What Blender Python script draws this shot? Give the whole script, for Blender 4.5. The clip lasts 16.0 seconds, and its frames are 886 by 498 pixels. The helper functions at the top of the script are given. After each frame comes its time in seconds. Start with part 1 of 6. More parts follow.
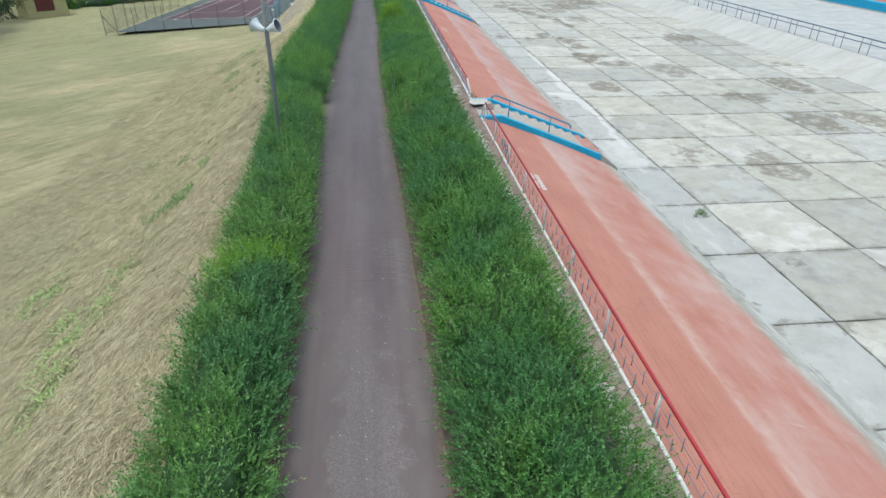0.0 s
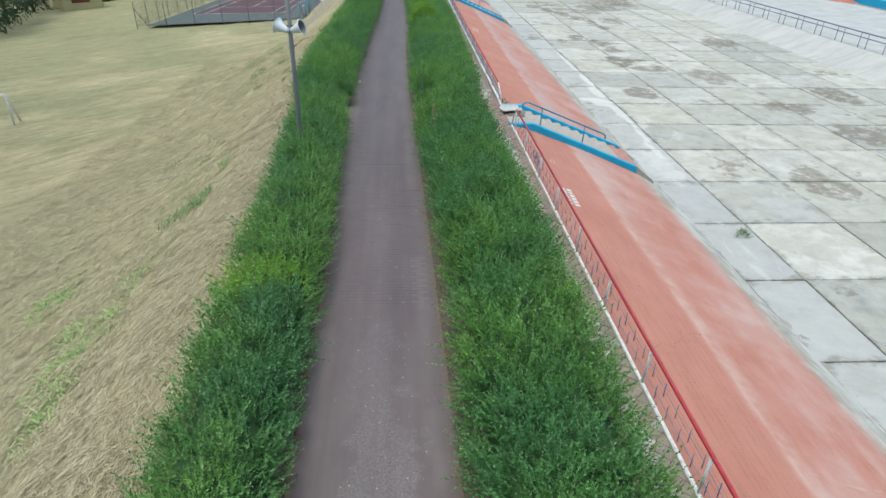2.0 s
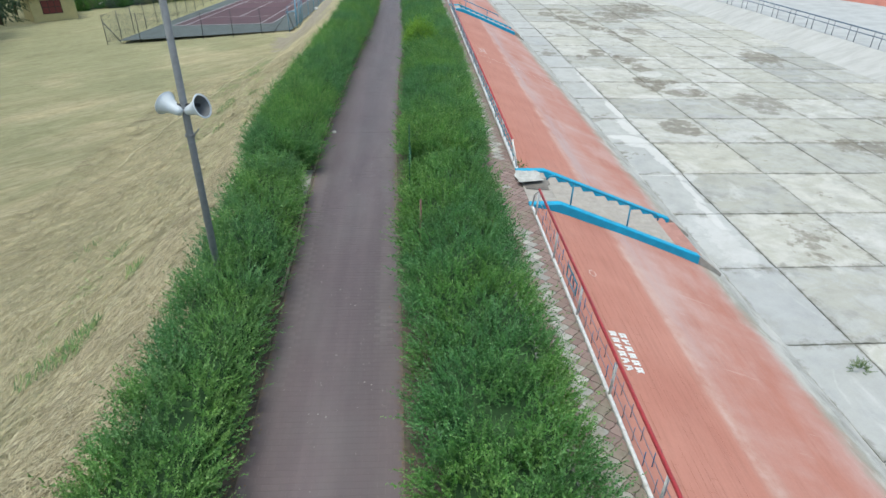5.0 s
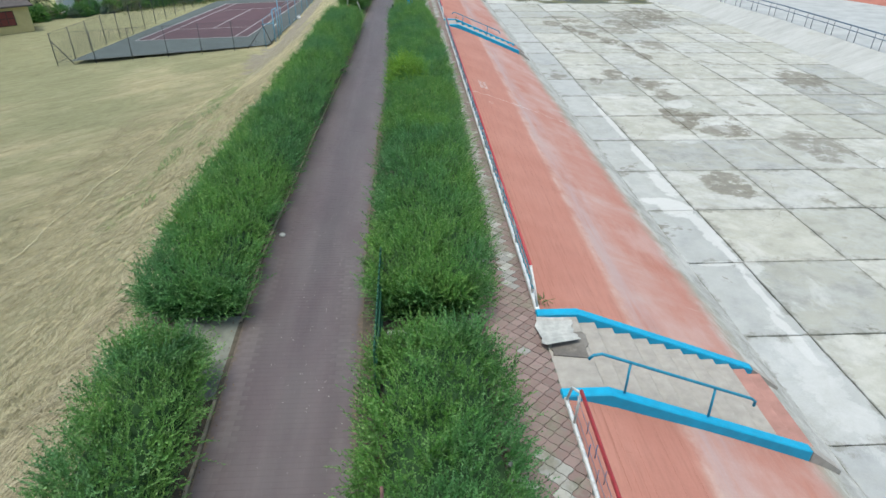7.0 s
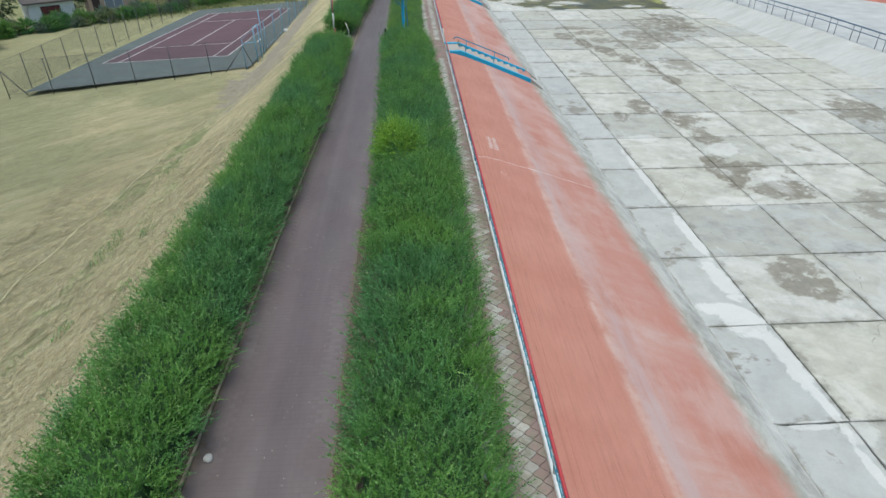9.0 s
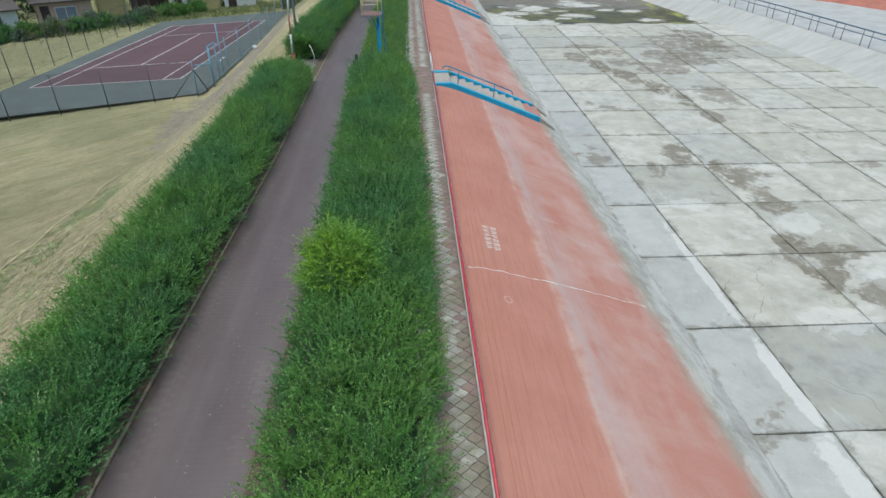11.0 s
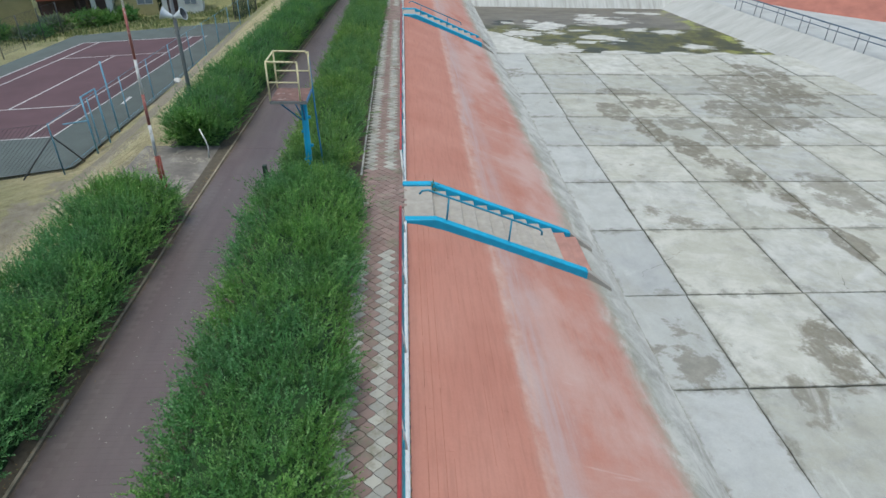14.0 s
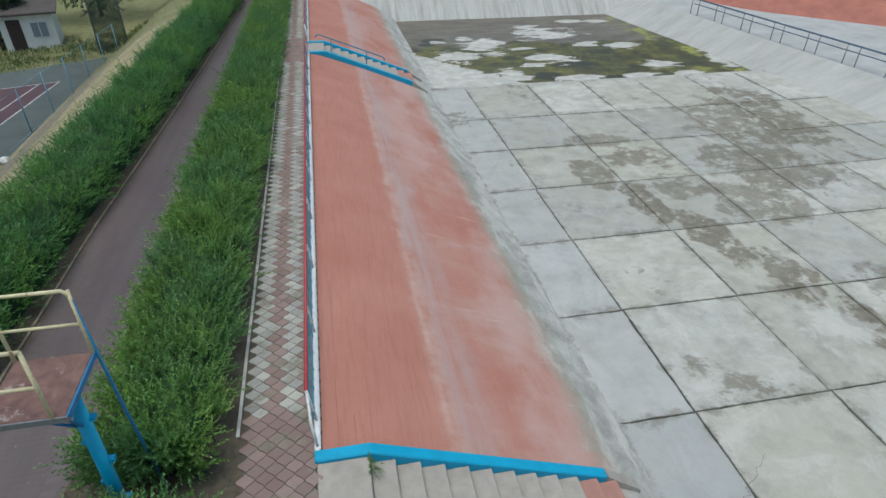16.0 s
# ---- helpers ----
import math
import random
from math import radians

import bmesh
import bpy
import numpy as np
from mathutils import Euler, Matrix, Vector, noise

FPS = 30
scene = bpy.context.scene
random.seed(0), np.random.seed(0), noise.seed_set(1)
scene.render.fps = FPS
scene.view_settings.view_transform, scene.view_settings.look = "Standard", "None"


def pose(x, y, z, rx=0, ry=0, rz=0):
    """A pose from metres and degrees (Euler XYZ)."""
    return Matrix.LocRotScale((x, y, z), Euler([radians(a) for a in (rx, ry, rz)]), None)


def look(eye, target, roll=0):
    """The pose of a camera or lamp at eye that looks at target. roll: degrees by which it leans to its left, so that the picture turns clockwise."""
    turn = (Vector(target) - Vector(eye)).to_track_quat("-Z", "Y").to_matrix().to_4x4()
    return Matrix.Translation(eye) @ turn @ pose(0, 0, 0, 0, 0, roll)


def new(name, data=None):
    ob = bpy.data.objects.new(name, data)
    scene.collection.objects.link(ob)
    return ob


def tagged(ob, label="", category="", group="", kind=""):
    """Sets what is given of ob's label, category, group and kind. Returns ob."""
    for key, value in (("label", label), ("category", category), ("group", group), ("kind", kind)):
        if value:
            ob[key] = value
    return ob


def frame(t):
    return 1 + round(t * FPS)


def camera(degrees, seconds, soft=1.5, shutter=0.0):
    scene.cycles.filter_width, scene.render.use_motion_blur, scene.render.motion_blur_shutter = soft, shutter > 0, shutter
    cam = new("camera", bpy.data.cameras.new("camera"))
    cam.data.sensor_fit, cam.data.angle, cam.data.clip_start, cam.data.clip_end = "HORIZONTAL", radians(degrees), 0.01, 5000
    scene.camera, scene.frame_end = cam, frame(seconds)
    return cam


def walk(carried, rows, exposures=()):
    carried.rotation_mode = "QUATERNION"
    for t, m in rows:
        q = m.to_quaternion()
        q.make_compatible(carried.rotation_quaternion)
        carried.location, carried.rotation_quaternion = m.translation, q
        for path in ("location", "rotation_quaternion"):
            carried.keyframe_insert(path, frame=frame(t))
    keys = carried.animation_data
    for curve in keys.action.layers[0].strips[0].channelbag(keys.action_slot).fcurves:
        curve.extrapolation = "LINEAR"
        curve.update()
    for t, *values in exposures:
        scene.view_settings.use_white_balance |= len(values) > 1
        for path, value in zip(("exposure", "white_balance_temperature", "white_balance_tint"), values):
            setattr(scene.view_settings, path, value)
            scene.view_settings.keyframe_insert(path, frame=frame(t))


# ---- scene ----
cam = camera(73.4, 16.0, 1.55)
PATH = [
    (0, (-1.120, 2.939, 6.425), (-0.086, 11.561, 1.466), 0.95),
    (0.5, (-1.084, 3.041, 6.394), (-0.243, 11.682, 1.431), 1.26),
    (1, (-1.079, 3.129, 6.376), (-0.351, 11.770, 1.397), 1.49),
    (1.5, (-1.103, 3.364, 6.383), (-0.432, 12.005, 1.394), 1.59),
    (2, (-1.083, 3.898, 6.417), (-0.426, 12.534, 1.419), 1.66),
    (2.5, (-0.962, 4.539, 6.450), (-0.354, 13.174, 1.444), 1.67),
    (3, (-0.804, 5.359, 6.538), (-0.254, 13.988, 1.515), 1.70),
    (5.5, (-0.304, 11.638, 6.494), (0.224, 20.266, 1.467), 1.04),
    (6, (-0.218, 13.230, 6.531), (0.340, 21.849, 1.491), 1.14),
    (6.5, (-0.071, 14.674, 6.805), (0.460, 23.269, 1.721), 0.78),
    (7, (0.166, 16.405, 6.970), (0.703, 24.977, 1.849), 0.74),
    (7.5, (0.327, 17.985, 7.135), (0.867, 26.548, 1.998), 0.63),
    (8, (0.235, 19.393, 7.340), (0.744, 27.919, 2.140), 0.43),
    (8.5, (0.355, 20.745, 7.597), (0.845, 29.254, 2.366), 0.20),
    (9, (0.537, 22.298, 7.881), (1.015, 30.780, 2.606), -0.02),
    (11.5, (1.795, 31.942, 7.092), (2.304, 40.470, 1.894), 0.51),
    (12, (2.027, 34.076, 7.082), (2.553, 42.571, 1.833), 0.80),
    (12.5, (2.294, 36.069, 7.009), (2.807, 44.553, 1.742), 1.00),
    (13, (2.557, 38.230, 7.034), (3.051, 46.685, 1.718), 1.23),
    (13.5, (2.706, 40.202, 7.047), (3.188, 48.658, 1.731), 1.21),
    (14, (2.624, 42.670, 7.045), (3.243, 51.090, 1.687), 1.58),
    (14.5, (2.703, 44.800, 7.038), (3.359, 53.213, 1.672), 1.68),
    (15, (2.862, 47.049, 7.050), (3.521, 55.442, 1.655), 1.67),
    (15.5, (3.079, 49.049, 7.118), (3.741, 57.414, 1.679), 1.48),
    (15.8, (3.153, 50.248, 7.167), (4.212, 58.605, 1.779), 0.76),
    (16, (3.248, 51.158, 7.208), (4.897, 59.374, 1.750), 0.45),
]
EXPOSURES = [(0.0, 0.65, 6650, 0), (6.0, 0.66, 6650, 0), (9.0, 0.5, 6650, 0), (12.5, 0.36, 6590, 0), (15.0, 0.24, 6540, 0), (16.0, 0.11, 6540, 0)]
walk(cam, [(t, look(eye, target, roll)) for t, eye, target, roll in PATH], EXPOSURES)


# ---- world, sun ----
world = bpy.data.worlds.new("sky")
scene.world = world
world.use_nodes = True
wn = world.node_tree.nodes
sky = wn.new("ShaderNodeTexSky")
sky.sky_type = "NISHITA"
sky.sun_disc = False
sky.sun_elevation = radians(78)
sky.sun_rotation = radians(225)
sky.air_density, sky.dust_density, sky.ozone_density = 1.0, 3.0, 2.0
wn["Background"].inputs["Strength"].default_value = 0.15
world.node_tree.links.new(sky.outputs[0], wn["Background"].inputs["Color"])
sun = new("sun", bpy.data.lights.new("sun", "SUN"))
sun.data.energy, sun.data.angle, sun.data.color = 1.3, radians(25), (1.0, 0.985, 0.96)
sun.matrix_world = look((0, 0, 30), (4, 4, 0))


# ---- materials ----
def mat(name, build, rough=0.8, metal=0.0):
    m = bpy.data.materials.new(name)
    m.use_nodes = True
    nt = m.node_tree
    bs = nt.nodes["Principled BSDF"]
    bs.inputs["Roughness"].default_value = rough
    bs.inputs["Metallic"].default_value = metal
    build(nt, bs)
    return m


def nd(nt, kind, **kw):
    n = nt.nodes.new(kind)
    for k, val in kw.items():
        n.inputs[k].default_value = val
    return n


def coords(nt):
    return nt.nodes.new("ShaderNodeNewGeometry").outputs["Position"]


def noise_tex(nt, scale, detail=4.0, rough=0.6, vec=None, stretch=None, distort=0.0, turn=0.0):
    n = nd(nt, "ShaderNodeTexNoise", Scale=scale, Detail=detail, Roughness=rough, Distortion=distort)
    v = vec or coords(nt)
    if stretch:
        mp = nt.nodes.new("ShaderNodeMapping")
        mp.vector_type = "TEXTURE"
        mp.inputs["Scale"].default_value = tuple(1 / q for q in stretch)
        mp.inputs["Rotation"].default_value = (0, 0, turn)
        nt.links.new(v, mp.inputs["Vector"])
        v = mp.outputs[0]
    nt.links.new(v, n.inputs["Vector"])
    return n.outputs["Fac"]


def ramp(nt, fac, stops):
    r = nt.nodes.new("ShaderNodeValToRGB")
    while len(r.color_ramp.elements) < len(stops):
        r.color_ramp.elements.new(0.5)
    for e, (p, c) in zip(r.color_ramp.elements, stops):
        e.position = p
        e.color = (*c, 1) if len(c) == 3 else c
    nt.links.new(fac, r.inputs["Fac"])
    return r.outputs["Color"]


def grey(a):
    return (a, a, a)


def mask(nt, fac, lo, hi):
    m = nt.nodes.new("ShaderNodeMapRange")
    m.interpolation_type = "SMOOTHSTEP"
    m.inputs["From Min"].default_value, m.inputs["From Max"].default_value = lo, hi
    nt.links.new(fac, m.inputs["Value"])
    return m.outputs[0]


def math_node(nt, op, a, b=None):
    m = nt.nodes.new("ShaderNodeMath")
    m.operation = op
    for i, v in enumerate((a, b)):
        if v is None:
            continue
        if isinstance(v, (int, float)):
            m.inputs[i].default_value = v
        else:
            nt.links.new(v, m.inputs[i])
    return m.outputs[0]


def mix(nt, fac, a, b, mode="MIX"):
    m = nt.nodes.new("ShaderNodeMix")
    m.data_type, m.blend_type = "RGBA", mode
    for s, v in ((m.inputs[0], fac), (m.inputs[6], a), (m.inputs[7], b)):
        if isinstance(v, (int, float)):
            s.default_value = v
        elif isinstance(v, tuple):
            s.default_value = (*v, 1)
        else:
            nt.links.new(v, s)
    return m.outputs[2]


def bump(nt, bs, height, strength=0.3, dist=0.02):
    b = nd(nt, "ShaderNodeBump", Strength=strength, Distance=dist)
    nt.links.new(height, b.inputs["Height"])
    nt.links.new(b.outputs[0], bs.inputs["Normal"])


def rand(nt):
    return nt.nodes.new("ShaderNodeObjectInfo").outputs["Random"]


def island(nt):
    return nt.nodes.new("ShaderNodeNewGeometry").outputs["Random Per Island"]


def axis(nt, i):
    s = nt.nodes.new("ShaderNodeSeparateXYZ")
    nt.links.new(coords(nt), s.inputs[0])
    return s.outputs[i]


def spots(nt, places, warp, ragged=2.6):
    """A mask of round-cornered stains: (x, y, half width, half length, strength), with edges broken up by warp."""
    total = None
    x, y = axis(nt, 0), axis(nt, 1)
    for cx, cy, hx, hy, k in places:
        dx = math_node(nt, "DIVIDE", math_node(nt, "SUBTRACT", x, cx), hx)
        dy = math_node(nt, "DIVIDE", math_node(nt, "SUBTRACT", y, cy), hy)
        d = math_node(nt, "SQRT", math_node(nt, "ADD", math_node(nt, "MULTIPLY", dx, dx), math_node(nt, "MULTIPLY", dy, dy)))
        d = math_node(nt, "ADD", d, math_node(nt, "MULTIPLY", math_node(nt, "SUBTRACT", warp, 0.5), ragged))
        m = math_node(nt, "MULTIPLY", mask(nt, d, 1.05, 0.8), k)
        total = m if total is None else math_node(nt, "MAXIMUM", total, m)
    return total


def base(nt, bs, colour):
    nt.links.new(colour, bs.inputs["Base Color"])


def plain(name, colour, rough=0.6, metal=0.0, vary=0.25, scale=14.0, rust=None):
    def build(nt, bs):
        n = noise_tex(nt, scale, 6)
        dark = tuple(c * (1 - vary) for c in colour)
        c = ramp(nt, n, [(0.3, dark), (0.7, colour)])
        if rust:
            c = mix(nt, mask(nt, noise_tex(nt, scale * 0.7, 8, 0.7), 0.58, 0.66), c, rust)
        base(nt, bs, c)
        bump(nt, bs, noise_tex(nt, scale * 5, 4), 0.15, 0.01)
    return mat(name, build, rough, metal)


STAINS = [(13.7, 44.3, 0.9, 1.7, 1.0), (15.1, 42.6, 1.3, 0.9, 1.0), (14.6, 44.9, 1.1, 0.5, 0.9), (12.4, 36.5, 0.9, 1.3, 0.9), (14.6, 50.6, 1.2, 0.8, 0.9),
          (12.9, 52.8, 0.8, 1.4, 1.0), (14.0, 50.6, 0.6, 1.4, 1.0), (14.5, 48.4, 0.7, 1.4, 0.9), (12.6, 69.6, 0.8, 1.2, 0.9), (13.5, 67.4, 0.6, 1.5, 1.0),
          (14.5, 64.8, 0.7, 1.6, 1.0), (15.5, 62.6, 0.7, 1.4, 1.0), (16.2, 60.1, 0.6, 1.6, 1.0), (16.4, 57.8, 0.5, 1.2, 0.9), (15.6, 67.8, 1.6, 0.7, 0.8),
          (17.5, 66.5, 2.0, 1.6, 0.8), (14.9, 70.8, 1.5, 0.9, 0.9), (13.7, 72.6, 1.4, 0.7, 0.8), (19.6, 69.0, 2.5, 2.5, 0.9), (21.2, 73.4, 2.5, 3.0, 0.9),
          (18.3, 61.0, 1.5, 1.5, 0.7), (19.5, 34.0, 1.6, 1.2, 0.9), (18.3, 40.5, 1.4, 1.8, 0.8), (15.0, 24.0, 1.1, 1.6, 0.8), (20.6, 29.5, 1.3, 1.6, 0.9),
          (23.8, 36.8, 1.2, 2.2, 1.0), (24.0, 51.5, 1.4, 2.4, 0.9), (23.2, 74.0, 1.8, 4.2, 1.0), (23.6, 29.6, 1.2, 1.4, 0.9)]

LIME = [(9.98, 44.0, 0.16, 2.6, 0.9), (9.98, 39.4, 0.2, 1.8, 1.0), (9.8, 36.6, 0.34, 1.2, 1.0), (9.55, 34.8, 0.6, 0.8, 1.0), (9.9, 33.0, 0.26, 1.6, 0.9), (9.2, 35.3, 0.7, 0.3, 1.0), (9.95, 31.6, 0.14, 1.2, 1.0), (9.85, 29.4, 0.12, 1.2, 0.9), (9.68, 27.6, 0.16, 1.3, 0.9), (9.3, 31.0, 0.7, 0.14, 0.8), (10.2, 30.8, 0.35, 0.5, 0.6), (11.4, 48.2, 0.9, 0.5, 0.7), (12.6, 41.5, 1.0, 0.6, 0.6), (9.4, 26.0, 0.5, 2.0, 0.45), (14.6, 46.6, 0.9, 0.8, 0.8), (15.2, 60.4, 0.9, 0.7, 0.6)]


def concrete(nt, bs):
    mid = noise_tex(nt, 1.3, 8, 0.68)
    fine = noise_tex(nt, 22, 6, 0.7)
    r = rand(nt)
    tone = ramp(nt, r, [(0.0, (0.355, 0.36, 0.34)), (0.25, (0.425, 0.425, 0.38)), (0.5, (0.48, 0.47, 0.41)), (0.75, (0.535, 0.53, 0.49)), (1.0, (0.39, 0.395, 0.375))])
    c = mix(nt, 1.0, tone, ramp(nt, mid, [(0.28, grey(0.66)), (0.5, grey(0.98)), (0.75, grey(1.16))]), "MULTIPLY")
    strip_x = mask(nt, axis(nt, 0), 10.25, 10.1)
    patina = mask(nt, noise_tex(nt, 1.0, 9, 0.7, stretch=(0.7, 1.0, 1), distort=0.7), 0.42, 0.6)
    c = mix(nt, math_node(nt, "MULTIPLY", patina, 0.5), c, (0.37, 0.36, 0.29))
    c = mix(nt, math_node(nt, "MULTIPLY", strip_x, 0.6), c, mix(nt, mid, (0.34, 0.355, 0.36), (0.47, 0.48, 0.48)))
    # grime creeping in from the joints of each slab
    gen = nt.nodes.new("ShaderNodeSeparateXYZ")
    nt.links.new(nt.nodes.new("ShaderNodeTexCoord").outputs["Generated"], gen.inputs[0])
    rim = None
    for k in (0, 1):
        d = math_node(nt, "SUBTRACT", 0.5, math_node(nt, "ABSOLUTE", math_node(nt, "SUBTRACT", gen.outputs[k], 0.5)))
        rim = d if rim is None else math_node(nt, "MINIMUM", rim, d)
    creep = math_node(nt, "ADD", rim, math_node(nt, "MULTIPLY", math_node(nt, "SUBTRACT", noise_tex(nt, 1.7, 8, 0.7), 0.42), 0.55))
    c = mix(nt, math_node(nt, "MULTIPLY", mask(nt, creep, 0.10, 0.0), 0.7), c, (0.2, 0.195, 0.16))
    lip = math_node(nt, "ADD", rim, math_node(nt, "MULTIPLY", math_node(nt, "SUBTRACT", noise_tex(nt, 5, 6, 0.7), 0.5), 0.05))
    c = mix(nt, math_node(nt, "MULTIPLY", mask(nt, lip, 0.012, 0.0), 0.6), c, (0.13, 0.13, 0.095))
    # damp brown stains with ragged, washed edges
    warp = noise_tex(nt, 0.75, 8, 0.66, distort=0.3)
    st = spots(nt, STAINS, warp)
    patch = mask(nt, noise_tex(nt, 0.3, 8, 0.68, distort=0.3), 0.6, 0.64)
    st = math_node(nt, "MAXIMUM", st, math_node(nt, "MULTIPLY", patch, 0.8))
    wear = mask(nt, noise_tex(nt, 1.9, 10, 0.72, distort=0.2), 0.38, 0.5)
    c = mix(nt, math_node(nt, "MULTIPLY", math_node(nt, "MULTIPLY", st, wear), 0.8), c, ramp(nt, noise_tex(nt, 3.2, 9, 0.75), [(0.3, (0.08, 0.068, 0.045)), (0.5, (0.15, 0.13, 0.09)), (0.7, (0.23, 0.21, 0.16))]))
    veil = mask(nt, noise_tex(nt, 0.6, 8, 0.7, stretch=(1, 0.6, 1), distort=0.8), 0.5, 0.66)
    c = mix(nt, math_node(nt, "MULTIPLY", veil, 0.4), c, (0.31, 0.305, 0.265))
    specks = mask(nt, noise_tex(nt, 5.5, 8, 0.78, stretch=(1, 0.6, 1)), 0.63, 0.7)
    c = mix(nt, math_node(nt, "MULTIPLY", specks, 0.4), c, (0.19, 0.185, 0.16))
    lime = math_node(nt, "MAXIMUM", spots(nt, LIME, noise_tex(nt, 1.1, 8, 0.72, distort=0.6)), math_node(nt, "MULTIPLY", mask(nt, noise_tex(nt, 0.8, 7, 0.65, stretch=(1, 0.4, 1), distort=1.0), 0.58, 0.7), 0.55))
    c = mix(nt, math_node(nt, "MULTIPLY", lime, 0.62), c, (0.66, 0.655, 0.63))
    c = mix(nt, math_node(nt, "MULTIPLY", fine, 0.3), c, (0.3, 0.3, 0.29), "MULTIPLY")
    base(nt, bs, c)
    bump(nt, bs, math_node(nt, "ADD", fine, mid), 0.3, 0.012)


M_CONC = mat("weathered_concrete", concrete, 0.85)


def bank_paint(nt, bs):
    x = axis(nt, 0)
    streak = noise_tex(nt, 1.0, 6, 0.65, stretch=(1.2, 0.12, 1.2))
    cross = noise_tex(nt, 1.0, 7, 0.65, stretch=(0.4, 1.1, 0.5))
    blot = noise_tex(nt, 0.55, 6, 0.6)
    red = ramp(nt, blot, [(0.3, (0.41, 0.168, 0.122)), (0.7, (0.475, 0.22, 0.165))])
    courses = noise_tex(nt, 1.0, 5, 0.65, stretch=(16, 1.1, 16))
    red = mix(nt, 1.0, red, ramp(nt, courses, [(0.34, grey(0.9)), (0.5, grey(1.0)), (0.68, grey(1.04))]), "MULTIPLY")
    low = mask(nt, x, 4.55, 5.0)
    faded = ramp(nt, cross, [(0.35, (0.44, 0.2, 0.155)), (0.55, (0.46, 0.255, 0.21)), (0.72, (0.47, 0.33, 0.29))])
    c = mix(nt, math_node(nt, "MULTIPLY", low, mask(nt, math_node(nt, "ADD", blot, math_node(nt, "MULTIPLY", streak, 0.6)), 0.62, 0.95)), red, faded)
    wander = noise_tex(nt, 0.5, 5, 0.7, stretch=(0.2, 1.0, 0.2))
    d = math_node(nt, "ABSOLUTE", math_node(nt, "SUBTRACT", x, math_node(nt, "ADD", 4.55, math_node(nt, "MULTIPLY", wander, 0.45))))
    soft = math_node(nt, "MULTIPLY", mask(nt, d, 0.32, 0.0), mask(nt, noise_tex(nt, 2.0, 7, 0.7), 0.3, 0.7))
    c = mix(nt, math_node(nt, "MULTIPLY", soft, 0.8), c, (0.52, 0.37, 0.31))
    wash = math_node(nt, "MULTIPLY", low, mask(nt, noise_tex(nt, 0.4, 6, 0.65, stretch=(1, 0.5, 1)), 0.45, 0.65))
    c = mix(nt, math_node(nt, "MULTIPLY", wash, 0.45), c, (0.54, 0.41, 0.375))
    bx = math_node(nt, "ADD", x, math_node(nt, "MULTIPLY", math_node(nt, "SUBTRACT", noise_tex(nt, 0.7, 6, 0.65), 0.5), 1.1))
    band = math_node(nt, "MULTIPLY", mask(nt, bx, 4.7, 4.95), mask(nt, bx, 5.75, 5.0))
    along = noise_tex(nt, 1.0, 7, 0.7, stretch=(5.0, 0.22, 5.0), distort=0.4)
    c = mix(nt, math_node(nt, "MULTIPLY", band, math_node(nt, "MULTIPLY", mask(nt, along, 0.3, 0.62), math_node(nt, "MULTIPLY", mask(nt, axis(nt, 1), 14, 26), 0.75))), c, (0.43, 0.335, 0.325))
    crest = mask(nt, math_node(nt, "ABSOLUTE", math_node(nt, "SUBTRACT", x, math_node(nt, "ADD", 4.6, math_node(nt, "MULTIPLY", wander, 0.18)))), 0.09, 0.01)
    c = mix(nt, math_node(nt, "MULTIPLY", math_node(nt, "MULTIPLY", crest, mask(nt, noise_tex(nt, 1.1, 6, 0.7), 0.35, 0.65)), 0.38), c, (0.56, 0.44, 0.385))
    edge = math_node(nt, "ADD", x, math_node(nt, "MULTIPLY", math_node(nt, "SUBTRACT", noise_tex(nt, 1.5, 6, 0.7), 0.5), 0.9))
    con = ramp(nt, noise_tex(nt, 1.4, 8, 0.72, distort=0.6), [(0.3, (0.23, 0.23, 0.2)), (0.45, (0.35, 0.345, 0.315)), (0.55, (0.42, 0.415, 0.385)), (0.7, (0.55, 0.545, 0.51))])
    con = mix(nt, math_node(nt, "MULTIPLY", mask(nt, edge, 8.0, 7.4), 0.6), con, (0.26, 0.27, 0.19))
    chalk = mask(nt, noise_tex(nt, 1.0, 8, 0.7, stretch=(1.2, 0.5, 1.2), distort=0.5), 0.47, 0.6)
    con = mix(nt, math_node(nt, "MULTIPLY", chalk, 0.6), con, (0.58, 0.575, 0.54))
    c = mix(nt, mask(nt, edge, 7.0, 7.75), c, con)
    scr = mask(nt, noise_tex(nt, 1.0, 3, 0.5, stretch=(0.5, 5.0, 0.5)), 0.69, 0.72)
    c = mix(nt, math_node(nt, "MULTIPLY", math_node(nt, "MULTIPLY", scr, low), 0.22), c, (0.6, 0.5, 0.46))
    fine = noise_tex(nt, 25, 5)
    c = mix(nt, math_node(nt, "MULTIPLY", fine, 0.25), c, (0.3, 0.26, 0.25), "MULTIPLY")
    base(nt, bs, c)
    bump(nt, bs, fine, 0.2, 0.01)


M_BANK = mat("faded_red_painted_concrete", bank_paint, 0.8)
M_REDBANK = plain("far_red_concrete", (0.42, 0.16, 0.12), 0.85, vary=0.3, scale=1.2)


def streaky(nt, bs):
    s = noise_tex(nt, 1.0, 9, 0.72, stretch=(0.3, 0.9, 0.4), distort=0.4)
    c = ramp(nt, s, [(0.3, (0.33, 0.328, 0.305)), (0.5, (0.415, 0.413, 0.39)), (0.72, (0.49, 0.49, 0.47))])
    base(nt, bs, mix(nt, mask(nt, noise_tex(nt, 0.5, 6), 0.6, 0.7), c, (0.38, 0.37, 0.33)))


